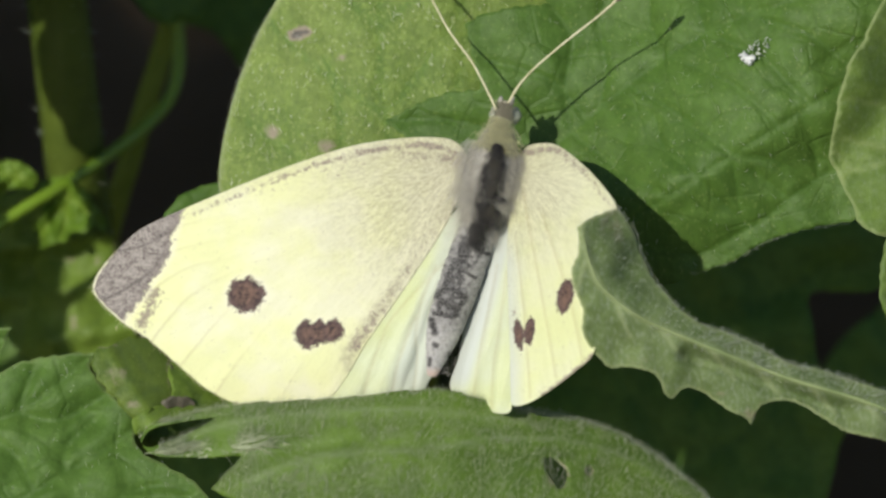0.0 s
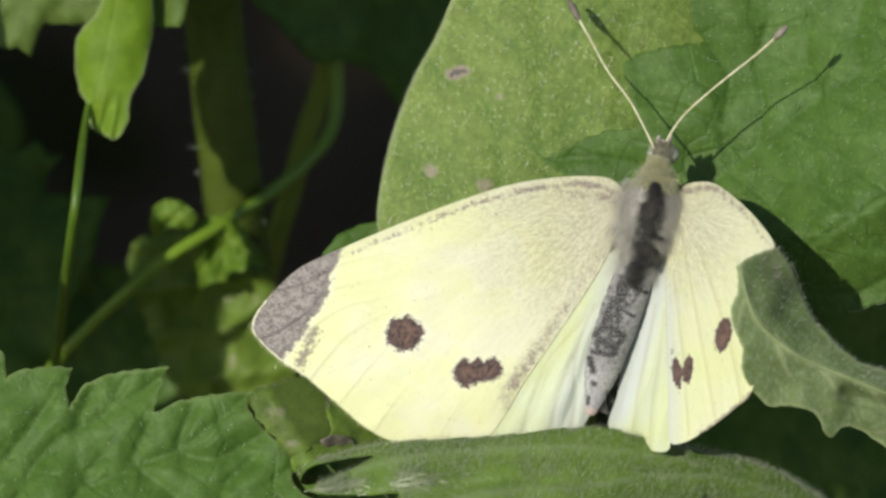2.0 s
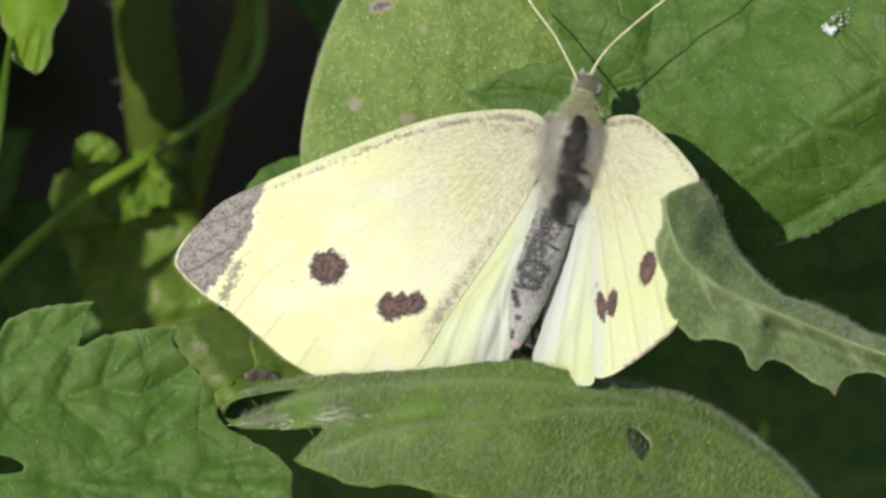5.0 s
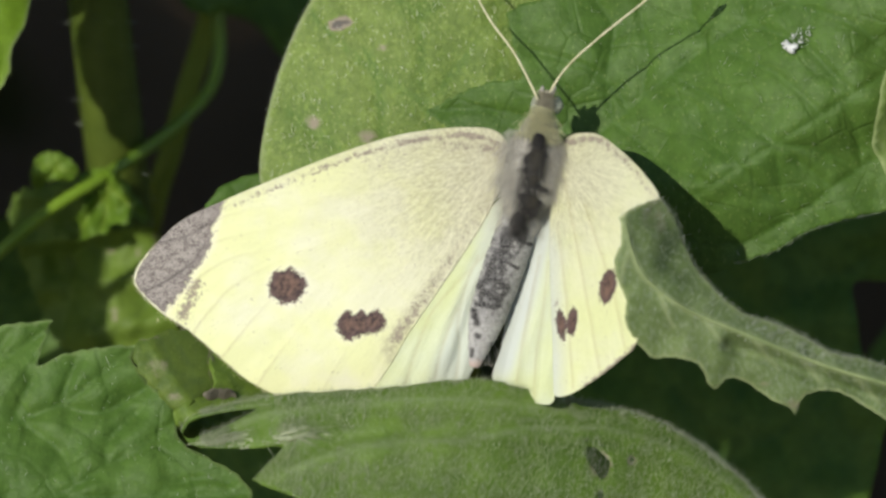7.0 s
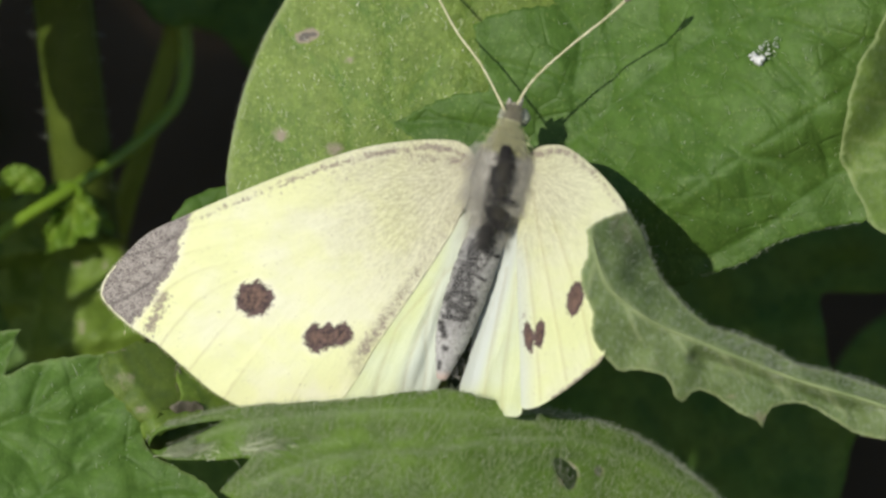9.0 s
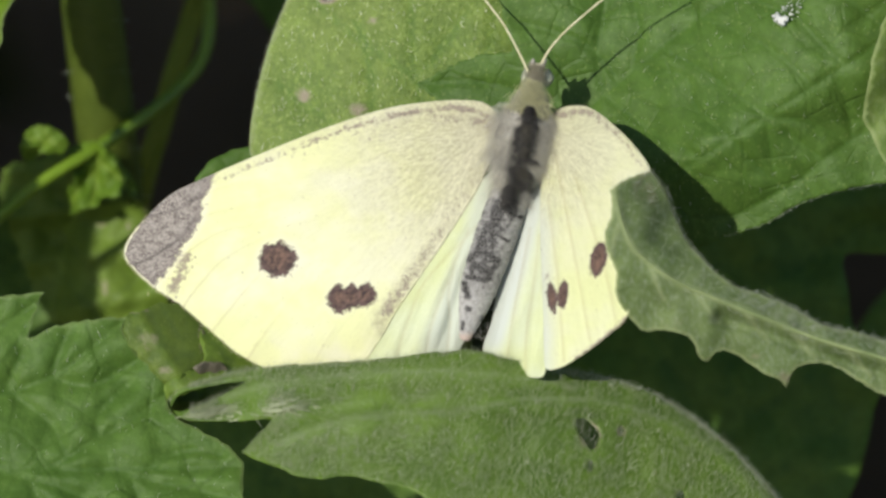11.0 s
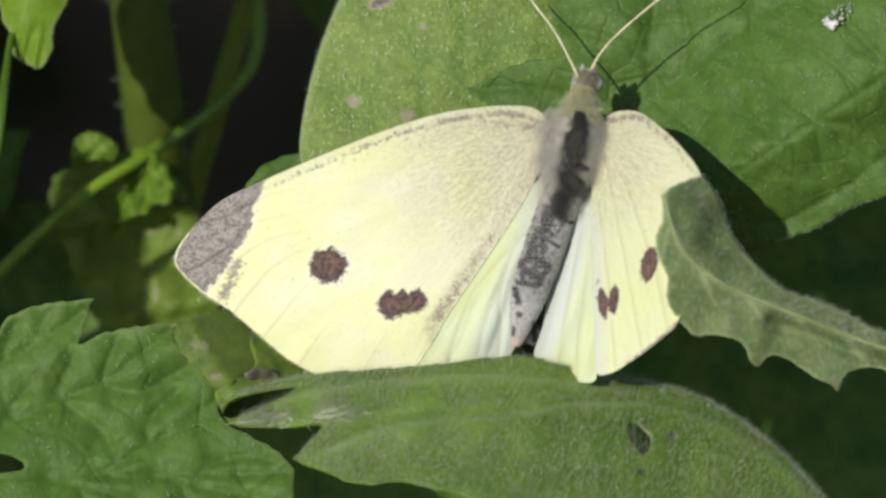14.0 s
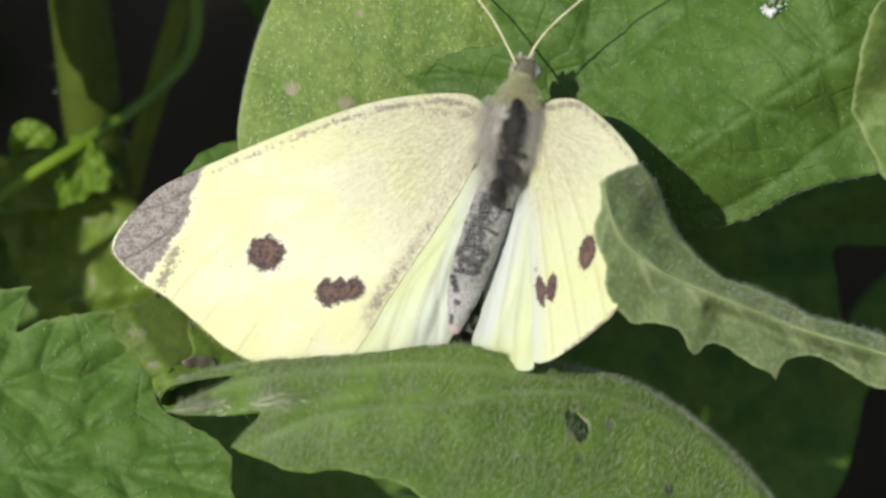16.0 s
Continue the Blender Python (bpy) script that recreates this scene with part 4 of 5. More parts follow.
# ---- leaves in the shade ----
M_PALE = leaf_material("pale_leaf", (0.078, 0.132, 0.022), (0.118, 0.182, 0.036), (0.15, 0.21, 0.05), speck=0.15)


def shade_leaf(out, w, mid, seed, label, teeth=None, material=None, foot=0, join=None, rise=(0, 1, 0)):
    leaf = thing("leaf", at(*mid[0], w), label, "leaf", "leaves in the shade")
    lift = lambda a, b: w + rise[2] * ramp(a, rise[0], rise[1])
    blade(leaf, out, lift, material or M_DARK, 16.0, teeth, (), [spline(mid, 12, False)] + side_veins(mid, 5, 260, 0.85), 5.0, 0.25, net=75, net_deep=0.2, crumple=0.6, size=200, seed=seed)
    if join:
        v, f = tube([at(*mid[0], w - 0.3), at((mid[0][0] + join[0]) / 2, (mid[0][1] + join[1]) / 2 - 60, (w + join[2]) / 2), at(*join)], [9 * U, 11 * U, 13 * U], 8, 0.003)
        part("petiole", v, f, M_STEM_DARK, leaf)
    else:
        to_ground(leaf, (*mid[0], w - 0.3), foot, 14, M_STEM_DARK)


shade_leaf([(1040, 380), (1200, 360), (1420, 380), (1560, 380), (1600, 440), (1560, 510), (1500, 518), (1434, 520), (1440, 580), (1450, 650), (1500, 740), (1485, 790), (1470, 860), (1430, 960), (1300, 1060), (1080, 1040), (920, 900), (900, 700), (950, 500)],
           -32, [(1180, 1040), (1220, 800), (1260, 600), (1320, 420)], 21, "large smooth leaf in deep shade")
shade_leaf([(1600, 520), (1545, 556), (1490, 600), (1452, 668), (1480, 720), (1568, 760), (1700, 740), (1760, 620)], -60, [(1740, 700), (1600, 660), (1480, 650)], 22, "dark leaf in deep shade", foot=4000)
shade_leaf([(180, 800), (300, 780), (480, 800), (700, 860), (860, 960), (900, 1100), (700, 1200), (420, 1150), (220, 1000), (170, 880)], -27, [(760, 1180), (560, 1000), (300, 840)], 23, "dark leaf shaded by the downy leaf", (60, 10, 3))
shade_leaf([(-340, 800), (-200, 780), (-60, 800), (0, 860), (-60, 940), (-220, 960), (-340, 930)], -9, [(-330, 880), (-200, 870), (-30, 860)], 31, "dark leaf under the nettle leaf", (50, 6, 3), foot=-300)
shade_leaf([(-330, 240), (-289, 219), (-253, 201), (-211, 177), (-211, 177), (-197, 205), (-169, 204), (-169, 204), (-199, 240), (-205, 273), (-205, 273), (-140, 276), (-85, 279), (-85, 279), (-103, 320), (-120, 400), (-160, 470), (-180, 560), (-320, 600), (-420, 450), (-400, 300)],
           -42, [(-380, 520), (-300, 420), (-150, 290)], 24, "dark toothed nettle leaf in shade", material=M_DARK)
shade_leaf([(-160, 440), (-100, 400), (0, 420), (40, 500), (60, 620), (0, 700), (-140, 690), (-200, 560)], -46, [(-80, 690), (-60, 560), (-40, 430)], 25, "dark leaf in shade", (50, 10, 3))
shade_leaf([(156, -82), (210, -28), (276, 40), (318, 38), (363, 26), (361, -82), (340, -200), (230, -260), (150, -180)], -44, [(330, -230), (300, -80), (290, 30)], 26, "dark hanging leaf at the top of a stalk", (40, 6, 3), join=(331, -248, -38))
shade_leaf([(290, 20), (380, 60), (440, 130), (500, 90), (520, -60), (420, -160), (300, -100)], -60, [(480, -130), (420, 0), (400, 100)], 27, "dim leaf in deep shade", join=(338, -270, -38))
shade_leaf([(-420, 20), (-300, 60), (-250, 120), (-240, 180), (-300, 240), (-420, 200)], -70, [(-400, 100), (-320, 120), (-250, 150)], 28, "dim leaf in deep shade", foot=-3500)
shade_leaf([(-420, -320), (-420, -20), (-289, 12), (-253, 14), (-229, 28), (-229, 28), (-212, -10), (-202, -34), (-202, -34), (-169, -28), (-80, -26), (-30, -24), (36, -22), (36, -22), (60, -90), (80, -240), (-100, -360)],
           -22, [(-150, -340), (-140, -200), (-120, -40)], 29, "greyish-green toothed leaf in the light", (40, 6, 2), material=M_PALE, join=(90, -330, -16), rise=(-8, 22, 2.8))


shade_leaf([(285, 400), (305, 362), (330, 342), (356, 330), (388, 322), (412, 340), (430, 420), (380, 470), (310, 460)], -14, [(420, 450), (370, 390), (325, 350)], 30, "small green leaf between the stem and the broad leaf", (30, 6, 2), material=M_NETTLE, foot=200)


# ---- stems ----
def thick_stem():
    plant = thing("plant_stem", at(170, 1500, -60), "thick ribbed green stem with fine hairs", "plant")
    pts = [(70, -700, 0), (90, -300, -16), (94, -82, -30), (112, 100, -35), (132, 280, -39), (150, 460, -44), (165, 700, -52), (175, 1100, -62)]
    foot = at(175, 1100, -62)
    world_pts = [at(*p) for p in pts] + [Vector((foot.x, foot.y + 0.02, foot.z * 0.5)), Vector((foot.x, foot.y + 0.03, -0.01))]
    v, f = tube(world_pts, [50 * U, 54 * U, 56 * U, 57 * U, 58 * U, 58 * U, 60 * U, 62 * U, 64 * U, 70 * U], 16, 0.002)
    mid = spline([tuple(p) for p in world_pts], 0.002, closed=False)
    v = [Vector(p) for p in v]
    for i in range(len(mid)):
        c = Vector(mid[i])
        for k in range(16):
            q = v[i * 16 + k]
            v[i * 16 + k] = c + (q - c) * (1.06 if k % 4 == 0 else 0.97)
    part("stem", v, f, M_STEM, plant)
    r = random.Random(12)
    roots, dirs = [], []
    for _ in range(2400):
        p = mid[r.randrange(int(len(mid) * 0.55))]
        th = r.uniform(0, 6.28)
        d = RIGHT * math.cos(th) + OUT * math.sin(th)
        roots.append(Vector(p) + d * (57 * U)), dirs.append(d + UP * r.uniform(-0.4, 0.2))
    hairs("stem_hairs", plant, roots, dirs, 0.0006, 0.000010, M_HAIR, seed=7)
    # unseen leaves added up the stem, to keep the sun from what lies behind
    for k, (ca, cb, ra, rb, w, turn) in enumerate([(-590, 230, 330, 215, -19, 1.45), (-780, -120, 420, 260, -22, 1.1), (-522, 330, 260, 114, 0, 1.5), (-262, -215, 85, 72, 8, 0.2), (-980, 330, 480, 280, -34, 0.5), (-820, -600, 470, 300, -46, 0.7), (-1400, 60, 520, 320, -62, 0.2), (-1150, -900, 560, 330, -80, 0.5),
                                                   (-120, -520, 430, 270, -58, 0.15), (-1500, -450, 560, 340, -96, 0.9), (420, -620, 430, 280, -84, -0.2), (-1250, 750, 520, 320, -70, -0.3), (-1950, -150, 600, 380, -120, 0.4)]):
        out = oval(ca, cb, ra, rb, turn, 16, 0.12)
        c, s = math.cos(turn), math.sin(turn)
        mid2 = [(ca - ra * c, cb - ra * s), (ca, cb), (ca + ra * 0.9 * c, cb + ra * 0.9 * s)]
        blade(plant, out, lambda a, b, w=w, ca=ca: w + 0.000004 * (a - ca) ** 2, M_NETTLE, 34.0, (70, 18, k), (), [spline(mid2, 30, False)] + side_veins(mid2, 6, 420, 0.8), 9.0, 0.5, crumple=1.2, size=500, seed=40 + k, name="sun_block_leaf")
        v2, f2 = tube([at(*mid2[2], w + 1.0), at(-260 - 30 * k, -1000, -20 - 3 * k), at(72, -690, -0.5)], [8 * U, 12 * U, 14 * U], 8, 0.006)
        part("petiole", v2, f2, M_STEM, plant)


thick_stem()


def thin_stem():
    plant = thing("plant_stem", at(190, 900, -60), "thin dark green stem in shade", "plant")
    foot = at(120, 1000, -76)
    pts = [at(345, -420, -36), at(330, -250, -38), at(312, -60, -46), at(296, 60, -49), at(262, 170, -48), at(228, 290, -47.5), at(195, 400, -49), at(150, 650, -58), foot, Vector((foot.x, foot.y + 0.03, -0.01))]
    v, f = tube(pts, [20 * U, 22 * U, 24 * U, 24 * U, 24 * U, 24 * U, 25 * U, 26 * U, 28 * U, 32 * U], 12, 0.003)
    part("stem", v, f, M_STEM_DARK, plant)


thin_stem()


def tendril():
    ob = thing("tendril", at(120, 325, -33), "curved green leaf stalk crossing the thick stem", "plant")
    pts = [(300, -60, -45), (312, 20, -46), (317, 100, -46), (305, 165, -45), (271, 210, -43.5), (211, 262, -39), (111, 328, -33), (11, 390, -31), (-100, 486, -30), (-190, 580, -32), (-290, 720, -42)]
    stalk("stalk", ob, pts, [11, 12, 12, 12, 12, 11.5, 11, 11, 10, 10, 10], M_TENDRIL, step=0.0008, sides=12)
    out = [(-17, 316), (-10, 302), (-4, 292), (16, 284), (41, 289), (60, 304), (68, 316), (60, 332), (40, 334), (21, 334), (6, 342), (-6, 350), (-14, 336)]
    blade(ob, out, lambda a, b: -32.0 + 0.9 * np.sqrt(np.clip(1 - ((a - 20) / 55) ** 2 - ((b - 316) / 42) ** 2, 0, 1)) - 0.03 * np.maximum(b - 318, 0), M_FRESH_DULL, 4.0, (18, 4, 2), (), [np.array([(66, 322), (30, 312), (-10, 306)]), np.array([(40, 314), (24, 294)]), np.array([(30, 314), (10, 330)])], 3.0, 0.25, crumple=0.2, size=40, seed=31, name="leaflet")
    out = [(66, 346), (68, 328), (88, 316), (118, 314), (150, 338), (172, 370), (192, 398), (192, 398), (184, 408), (166, 402), (152, 412), (128, 410), (120, 424), (92, 432), (66, 444), (66, 444), (72, 420), (64, 400), (78, 384), (72, 362)]
    flaps = lambda a, b: -32.6 - 0.02 * np.abs(a - 118) + 0.55 * np.sin((a - 0.35 * b) / 13.0) + 0.3 * np.sin((a + b) / 21.0)
    blade(ob, out, flaps, M_FRESH_DULL, 4.0, (19, 5, 3), (), [np.array([(116, 322), (118, 380), (108, 425)]), np.array([(118, 345), (150, 372), (184, 402)]), np.array([(118, 360), (84, 392), (70, 432)])], 3.5, 0.35, crumple=0.35, size=44, seed=32, name="leaflet")


M_FRESH_DULL = leaf_material("dull_fresh_leaf", (0.075, 0.150, 0.012), (0.125, 0.215, 0.020), (0.17, 0.25, 0.03), speck=0.3)
tendril()


def wilted_leaf():
    leaf = thing("leaf", at(120, 640, -37), "crumpled blotchy green leaf low on the stem", "leaf", LEAF_GROUP)
    out = [(-45, 362), (0, 345), (70, 338), (140, 400), (205, 425), (218, 500), (232, 560), (240, 628), (150, 646), (40, 630), (0, 560), (-30, 480), (-52, 420)]
    lift = lambda a, b: -38.5 + 3.2 * ramp(a + 0.15 * (b - 450), 60, 120) + 0.6 * wob(a, b, 120, 71) - 0.9 * ramp(b + 0.18 * a, 440, 470)
    mid = [(110, 640), (120, 520), (110, 420), (60, 345)]
    blade(leaf, out, lift, M_LIME, 7.0, (30, 7, 4), (), [spline(mid, 10, False)] + side_veins(mid, 5, 110, 0.9), 3.0, 0.2, scars=[(125, 460, 12, 6, 0.45), (172, 462, 5, 12, 0.45), (130, 570, 8, 16, 0.42), (205, 440, 8, 26, 0.4)], crumple=0.22, size=70, seed=33)
    to_ground(leaf, (112, 636, -36), 0, 10, M_STEM)


wilted_leaf()


def hanging_leaf():
    global HANGING
    leaf = HANGING = thing("leaf", at(-60, -160, -10), "fresh yellow-green folded leaf hanging on a thin stalk", "leaf", LEAF_GROUP)
    out = [(-20, -330), (0, -200), (-8, -90), (-9, -22), (-18, 26), (-33, 74), (-51, 104), (-53, 140), (-64, 165), (-79, 177), (-95, 172), (-103, 168), (-121, 153), (-128, 116), (-142, 86), (-149, 32), (-140, -16), (-109, -50), (-95, -120), (-80, -260)]

    def lift(a, b):
        w = -20.5 + 2.4 * np.sqrt(np.clip(1 - ((a + 78) / 82.0) ** 2, 0, 1))
        pleat = 0.16 * np.sin((a + 80 + 0.25 * (b - 110)) / 4.2)
        return w + pleat * ramp(b, 85, 130) * ramp(-62 - a, 0, 14)

    mid = [(-50, -300), (-70, -100), (-95, 40), (-118, 140)]
    blade(leaf, out, lift, M_FRESH, 5.0, (50, 3, 2), (), [spline(mid, 8, False)], 3.0, 0.05, crumple=0.12, size=90, seed=34, thick=0.2, rim=3.5)
    stalk("stalk", leaf, [(-118, 92, -19.0), (-124, 112, -18.7), (-131, 150, -17.0), (-139, 215, -13), (-148, 290, -11), (-160, 380, -14), (-184, 575, -26), (-200, 760, -42)], [4, 9, 9.5, 10, 9, 9, 9, 9], M_STALK, "thin green stalk", step=0.0008)


hanging_leaf()


# ---- undergrowth ----
# Weed leaves added round the view, mostly unseen, to shade the ground behind.
def undergrowth():
    r = np.random.RandomState(17)
    verts, faces, plan = [], [], []
    for i in range(6800):
        if i < 900:
            a, b, w = r.uniform(-2700, -750), r.uniform(-1800, 900), r.uniform(-265, -110)
            c = at(a, b, w)
        elif i < 1800:
            c = Vector((r.uniform(-0.42, 0.02), r.uniform(0.06, 0.55), r.uniform(0.08, 0.5)))
            a, b = c.x * 3000, c.y * 3000
        elif i < 3600:
            a, b, w = r.uniform(-3600, 3800), r.uniform(-3000, 2600), r.uniform(-400, -110)
            c = at(a, b, w)
        else:
            x, y = r.uniform(-0.75, 0.75), r.uniform(-0.35, 1.3)
            if abs(x) < 0.18 and y < 0.1:
                continue
            a, b, c = x * 3000, y * 3000, Vector((x, y, r.uniform(0.02, 0.22 if y < 0.2 else 0.34)))
        if c.z < 0.015:
            continue
        q = c - MID
        depth = DIST - q.dot(OUT)
        sa, sb = 784 + q.dot(RIGHT) / U * DIST / depth, 441 - q.dot(UP) / U * DIST / depth
        if depth < DIST + 0.5 and ((-1000 < sa < 1000 and -800 < sb < 1500) or (900 < sa < 2300 and -100 < sb < 1600)):
            continue
        size = r.uniform(0.014, 0.034)
        m = Euler((r.uniform(-0.9, 0.9), r.uniform(-0.9, 0.9), r.uniform(0, 6.28))).to_matrix()
        k = len(verts)
        shape = [(-1, 0), (-0.6, 0.36), (0.0, 0.46), (0.55, 0.3), (1.05, 0), (0.55, -0.3), (0.0, -0.46), (-0.6, -0.36), (-0.2, 0), (0.4, 0)]
        for i, (x, y) in enumerate(shape):
            q = m @ Vector((x * size, y * size, (0.18 * abs(y) - 0.12 * x * x) * size))
            verts.append(c + q), plan.append((x * 12 + a * 0.037, y * 12 + b * 0.037, k))
        faces += [(k, k + 8, k + 1), (k + 1, k + 8, k + 2), (k + 8, k + 9, k + 2), (k + 2, k + 9, k + 3), (k + 3, k + 9, k + 4), (k + 9, k + 5, k + 4), (k + 8, k + 6, k + 9), (k + 9, k + 6, k + 5), (k, k + 7, k + 8), (k + 7, k + 6, k + 8)]
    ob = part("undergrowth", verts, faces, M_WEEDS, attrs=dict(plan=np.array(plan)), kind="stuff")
    tagged(ob, "added weed leaves, mostly out of view, that shade the ground behind", "undergrowth")


undergrowth()


# ---- butterfly ----
def wing(parent, name, out, lift, material, mark, dust, veins, tip=None, cell=7.0, seed=0, label="", pale=None, ridge=0.022, creases=(), dash=None, root=None):
    a, b, w, f = sheet(out, lift, cell, None, (), seed)
    root = root or tuple(veins[0][0])
    reach = np.hypot(a - root[0], b - root[1])
    d, _ = near(veins, a, b)
    vein = np.exp(-(d / 1.9) ** 2) * (0.06 + 0.94 * ramp(reach, 400, 640))
    w = w + ridge * np.exp(-(d / 6.0) ** 2) + 0.05 * wob(a, b, 90, 51)
    if len(creases):
        d, _ = near(creases, a, b)
        # fold creases: their shade is put in as a darker line
        vein = np.maximum(vein, 0.75 * np.exp(-(d / 2.3) ** 2))
        w = w - 0.07 * np.exp(-(d / 5.0) ** 2)
    v, faces = solid(a, b, w, f, 0.05)
    two = lambda x: np.concatenate([x, x])
    plan = np.stack([a * U * 1000, b * U * 1000, np.full(len(a), seed * 5.1)], 1)
    rays = np.stack([reach * U * 1000 * 0.9, np.arctan2(b - root[1], root[0] - a) * 22.0, np.full(len(a), seed * 3.3)], 1)
    ob = part(name, v, faces, material, parent, label, dict(plan=np.vstack([plan, plan]), fan=np.vstack([rays, rays]), dash=two(dash(a, b) if dash else np.full(len(a), -2.0)), vein=two(vein), mark=two(np.clip(mark(a, b), -2, 2)), dust=two(np.clip(dust(a, b), -0.5, 1.2)), tip=two(tip(a, b) if tip else np.zeros(len(a))), pale=two(pale(a, b) if pale else np.zeros(len(a)))))
    for face in ob.data.polygons:
        face.use_smooth = len(face.vertices) == 3
    return ob


def blob(a, b, ca, cb, ra, rb, turn=0.0):
    x, y = a - ca, b - cb
    c, s = math.cos(turn), math.sin(turn)
    q = np.hypot((x * c + y * s) / ra, (-x * s + y * c) / rb)
    return (1 - q) * min(ra, rb) / 9.0


def fan(root, ends, bow=0.0):
    out = []
    for e in ends:
        r, e = np.array(root, float), np.array(e, float)
        n = np.array([-(e - r)[1], (e - r)[0]])
        out.append(np.array([r + (e - r) * t + n * bow * math.sin(math.pi * t) for t in np.linspace(0, 1, 12)]))
    return out


def body_axis(b):
    return 905 - (b - 250) * 0.256


def butterfly():
    fly = thing("butterfly", at(868, 320, -2), "cream-white butterfly with dark wing tips and spots, wings spread", "butterfly")

    # forewing seen from above
    out = [(826, 300), (822, 268), (800, 248), (760, 243), (700, 246), (620, 259), (520, 291), (420, 330), (320, 372), (250, 405), (205, 445), (176, 480), (165, 505), (172, 528), (215, 570), (262, 601), (310, 642), (355, 681), (400, 708), (450, 725), (520, 728), (580, 708),
           (618, 660), (645, 614), (685, 556), (744, 470), (788, 400), (816, 340)]
    costa = spline([(822, 262), (760, 243), (700, 246), (620, 259), (520, 291), (420, 330), (320, 372)], 10, False)
    inner = spline([(630, 634), (685, 556), (744, 470), (788, 400)], 10, False)
    hem = spline([(560, 735), (588, 705), (630, 634), (685, 556), (744, 470), (788, 400)], 10, False)

    def dust(a, b):
        d1, along = near([costa], a, b)
        d2, along2 = near([inner], a, b)
        base = np.hypot(a - 825, (b - 300) * 1.1)
        return np.maximum.reduce([0.62 * np.exp(-(d1 / 22) ** 2) * (1.05 - 0.75 * along), 0.56 * np.exp(-(d1 / 95) ** 2) * (1.05 - along), 0.86 * np.exp(-(base / 165) ** 2), 0.70 * np.exp(-(base / 290) ** 2), 0.55 * np.exp(-((d2 - 14) / 22) ** 2), 0.3 * np.exp(-(d2 / 70) ** 2) * (1 - 0.5 * along2)])

    def dash(a, b):
        d1, along = near([costa], a, b)
        d2, along2 = near([inner], a, b)
        d3, _ = near([margin], a, b)
        return np.maximum.reduce([(1.02 + 0.34 * wob(a, b, 26, 5)) * np.exp(-((d1 - 15) / 7) ** 2) * (1.08 - 0.62 * along), (0.62 + 0.25 * wob(a, b, 60, 15)) * np.exp(-((d1 - 30) / 15) ** 2) * (1.0 - along), (0.78 + 0.2 * wob(a, b, 40, 8)) * np.exp(-((d2 - 15) / 13) ** 2) * (1.12 - 0.55 * ramp(along2, 0.1, 0.6)) * ramp(along2, -0.02, 0.06),
                                  (0.55 + 0.3 * wob(a, b, 18, 4)) * np.exp(-(d3 / 3.5) ** 2), 0.98 * np.exp(-(near([np.array([(274.0, 520.0), (262.0, 550.0), (250.0, 575.0)])], a, b)[0] / 13) ** 2)]) - 0.02

    margin = spline([(172, 528), (215, 570), (262, 601), (310, 642), (355, 681), (400, 708), (450, 725)], 6, False)
    rim = spline([(205, 445), (176, 480), (165, 505), (172, 528), (215, 570), (262, 601), (310, 642)], 6, False)
    mark = lambda a, b: np.maximum.reduce([blob(a, b, 435, 522, 33, 31), blob(a, b, 543, 592, 21, 26), blob(a, b, 563, 590, 22, 23), blob(a, b, 587, 586, 23, 20, -0.3), np.minimum((np.interp(b, [355, 372, 400, 420, 450, 475, 500, 520, 563, 600], [338, 324, 313, 305, 300, 285, 268, 257, 222, 190]) - a) / 11 + 0.1, (near([rim], a, b)[0] - 2.5) / 3 + 2.0 * ramp(480 - b, 0, 60))])
    tip = lambda a, b: ramp(360 - a, 0, 40)
    veins = [spline(q, 8, False) for q in ([(812, 292), (600, 348), (420, 378), (315, 402), (265, 430), (200, 447)], [(812, 292), (620, 365), (430, 415), (300, 447), (268, 480), (222, 512), (185, 530)], [(812, 296), (600, 385), (420, 452), (345, 470), (300, 492), (262, 522), (222, 564)],
                                          [(806, 300), (620, 400), (470, 455), (350, 515), (300, 563), (264, 609)], [(800, 308), (620, 425), (500, 478), (440, 515), (376, 579), (318, 649)], [(796, 318), (640, 450), (520, 535), (478, 572), (425, 635), (383, 694)], [(792, 328), (660, 470), (590, 560), (545, 625), (500, 700), (488, 728)], [(788, 345), (700, 490), (640, 590), (580, 708)])]
    fall = lambda a, b: ramp(110 - near([hem], a, b)[0], 0, 110)
    slant = lambda a: 0.12 * (825 - a) * U * 1000
    lift = lambda a, b: 0.1 - 0.12 * fall(a, b) - slant(a) - 0.5 * ramp(330 - a, 0, 170) + 0.5 * np.sin((b - 0.5 * a) / 190.0)
    wing(fly, "forewing", out, lift, M_FORE, mark, dust, veins, tip, 3.4, 51, "cream forewing with dark tip and two dark spots", dash=dash, root=(812, 292))

    # hindwing below it
    out = [(826, 360), (780, 400), (700, 480), (590, 600), (540, 680), (545, 740), (650, 768), (715, 752), (744, 712), (756, 682), (770, 655), (788, 600), (804, 560), (818, 500), (834, 440), (845, 400)]
    dust = lambda a, b: 0.25 * np.exp(-(np.hypot(a - 825, b - 390) / 90) ** 2) + 0.0 * a
    none = lambda a, b: np.full(len(a), -2.0)
    hv = fan((822, 390), [(600, 740), (640, 765), (690, 762), (735, 745)], 0.03)
    past = lambda a, b: a - np.interp(b, [400, 470, 556, 634, 705, 735], [788, 744, 685, 630, 588, 560])
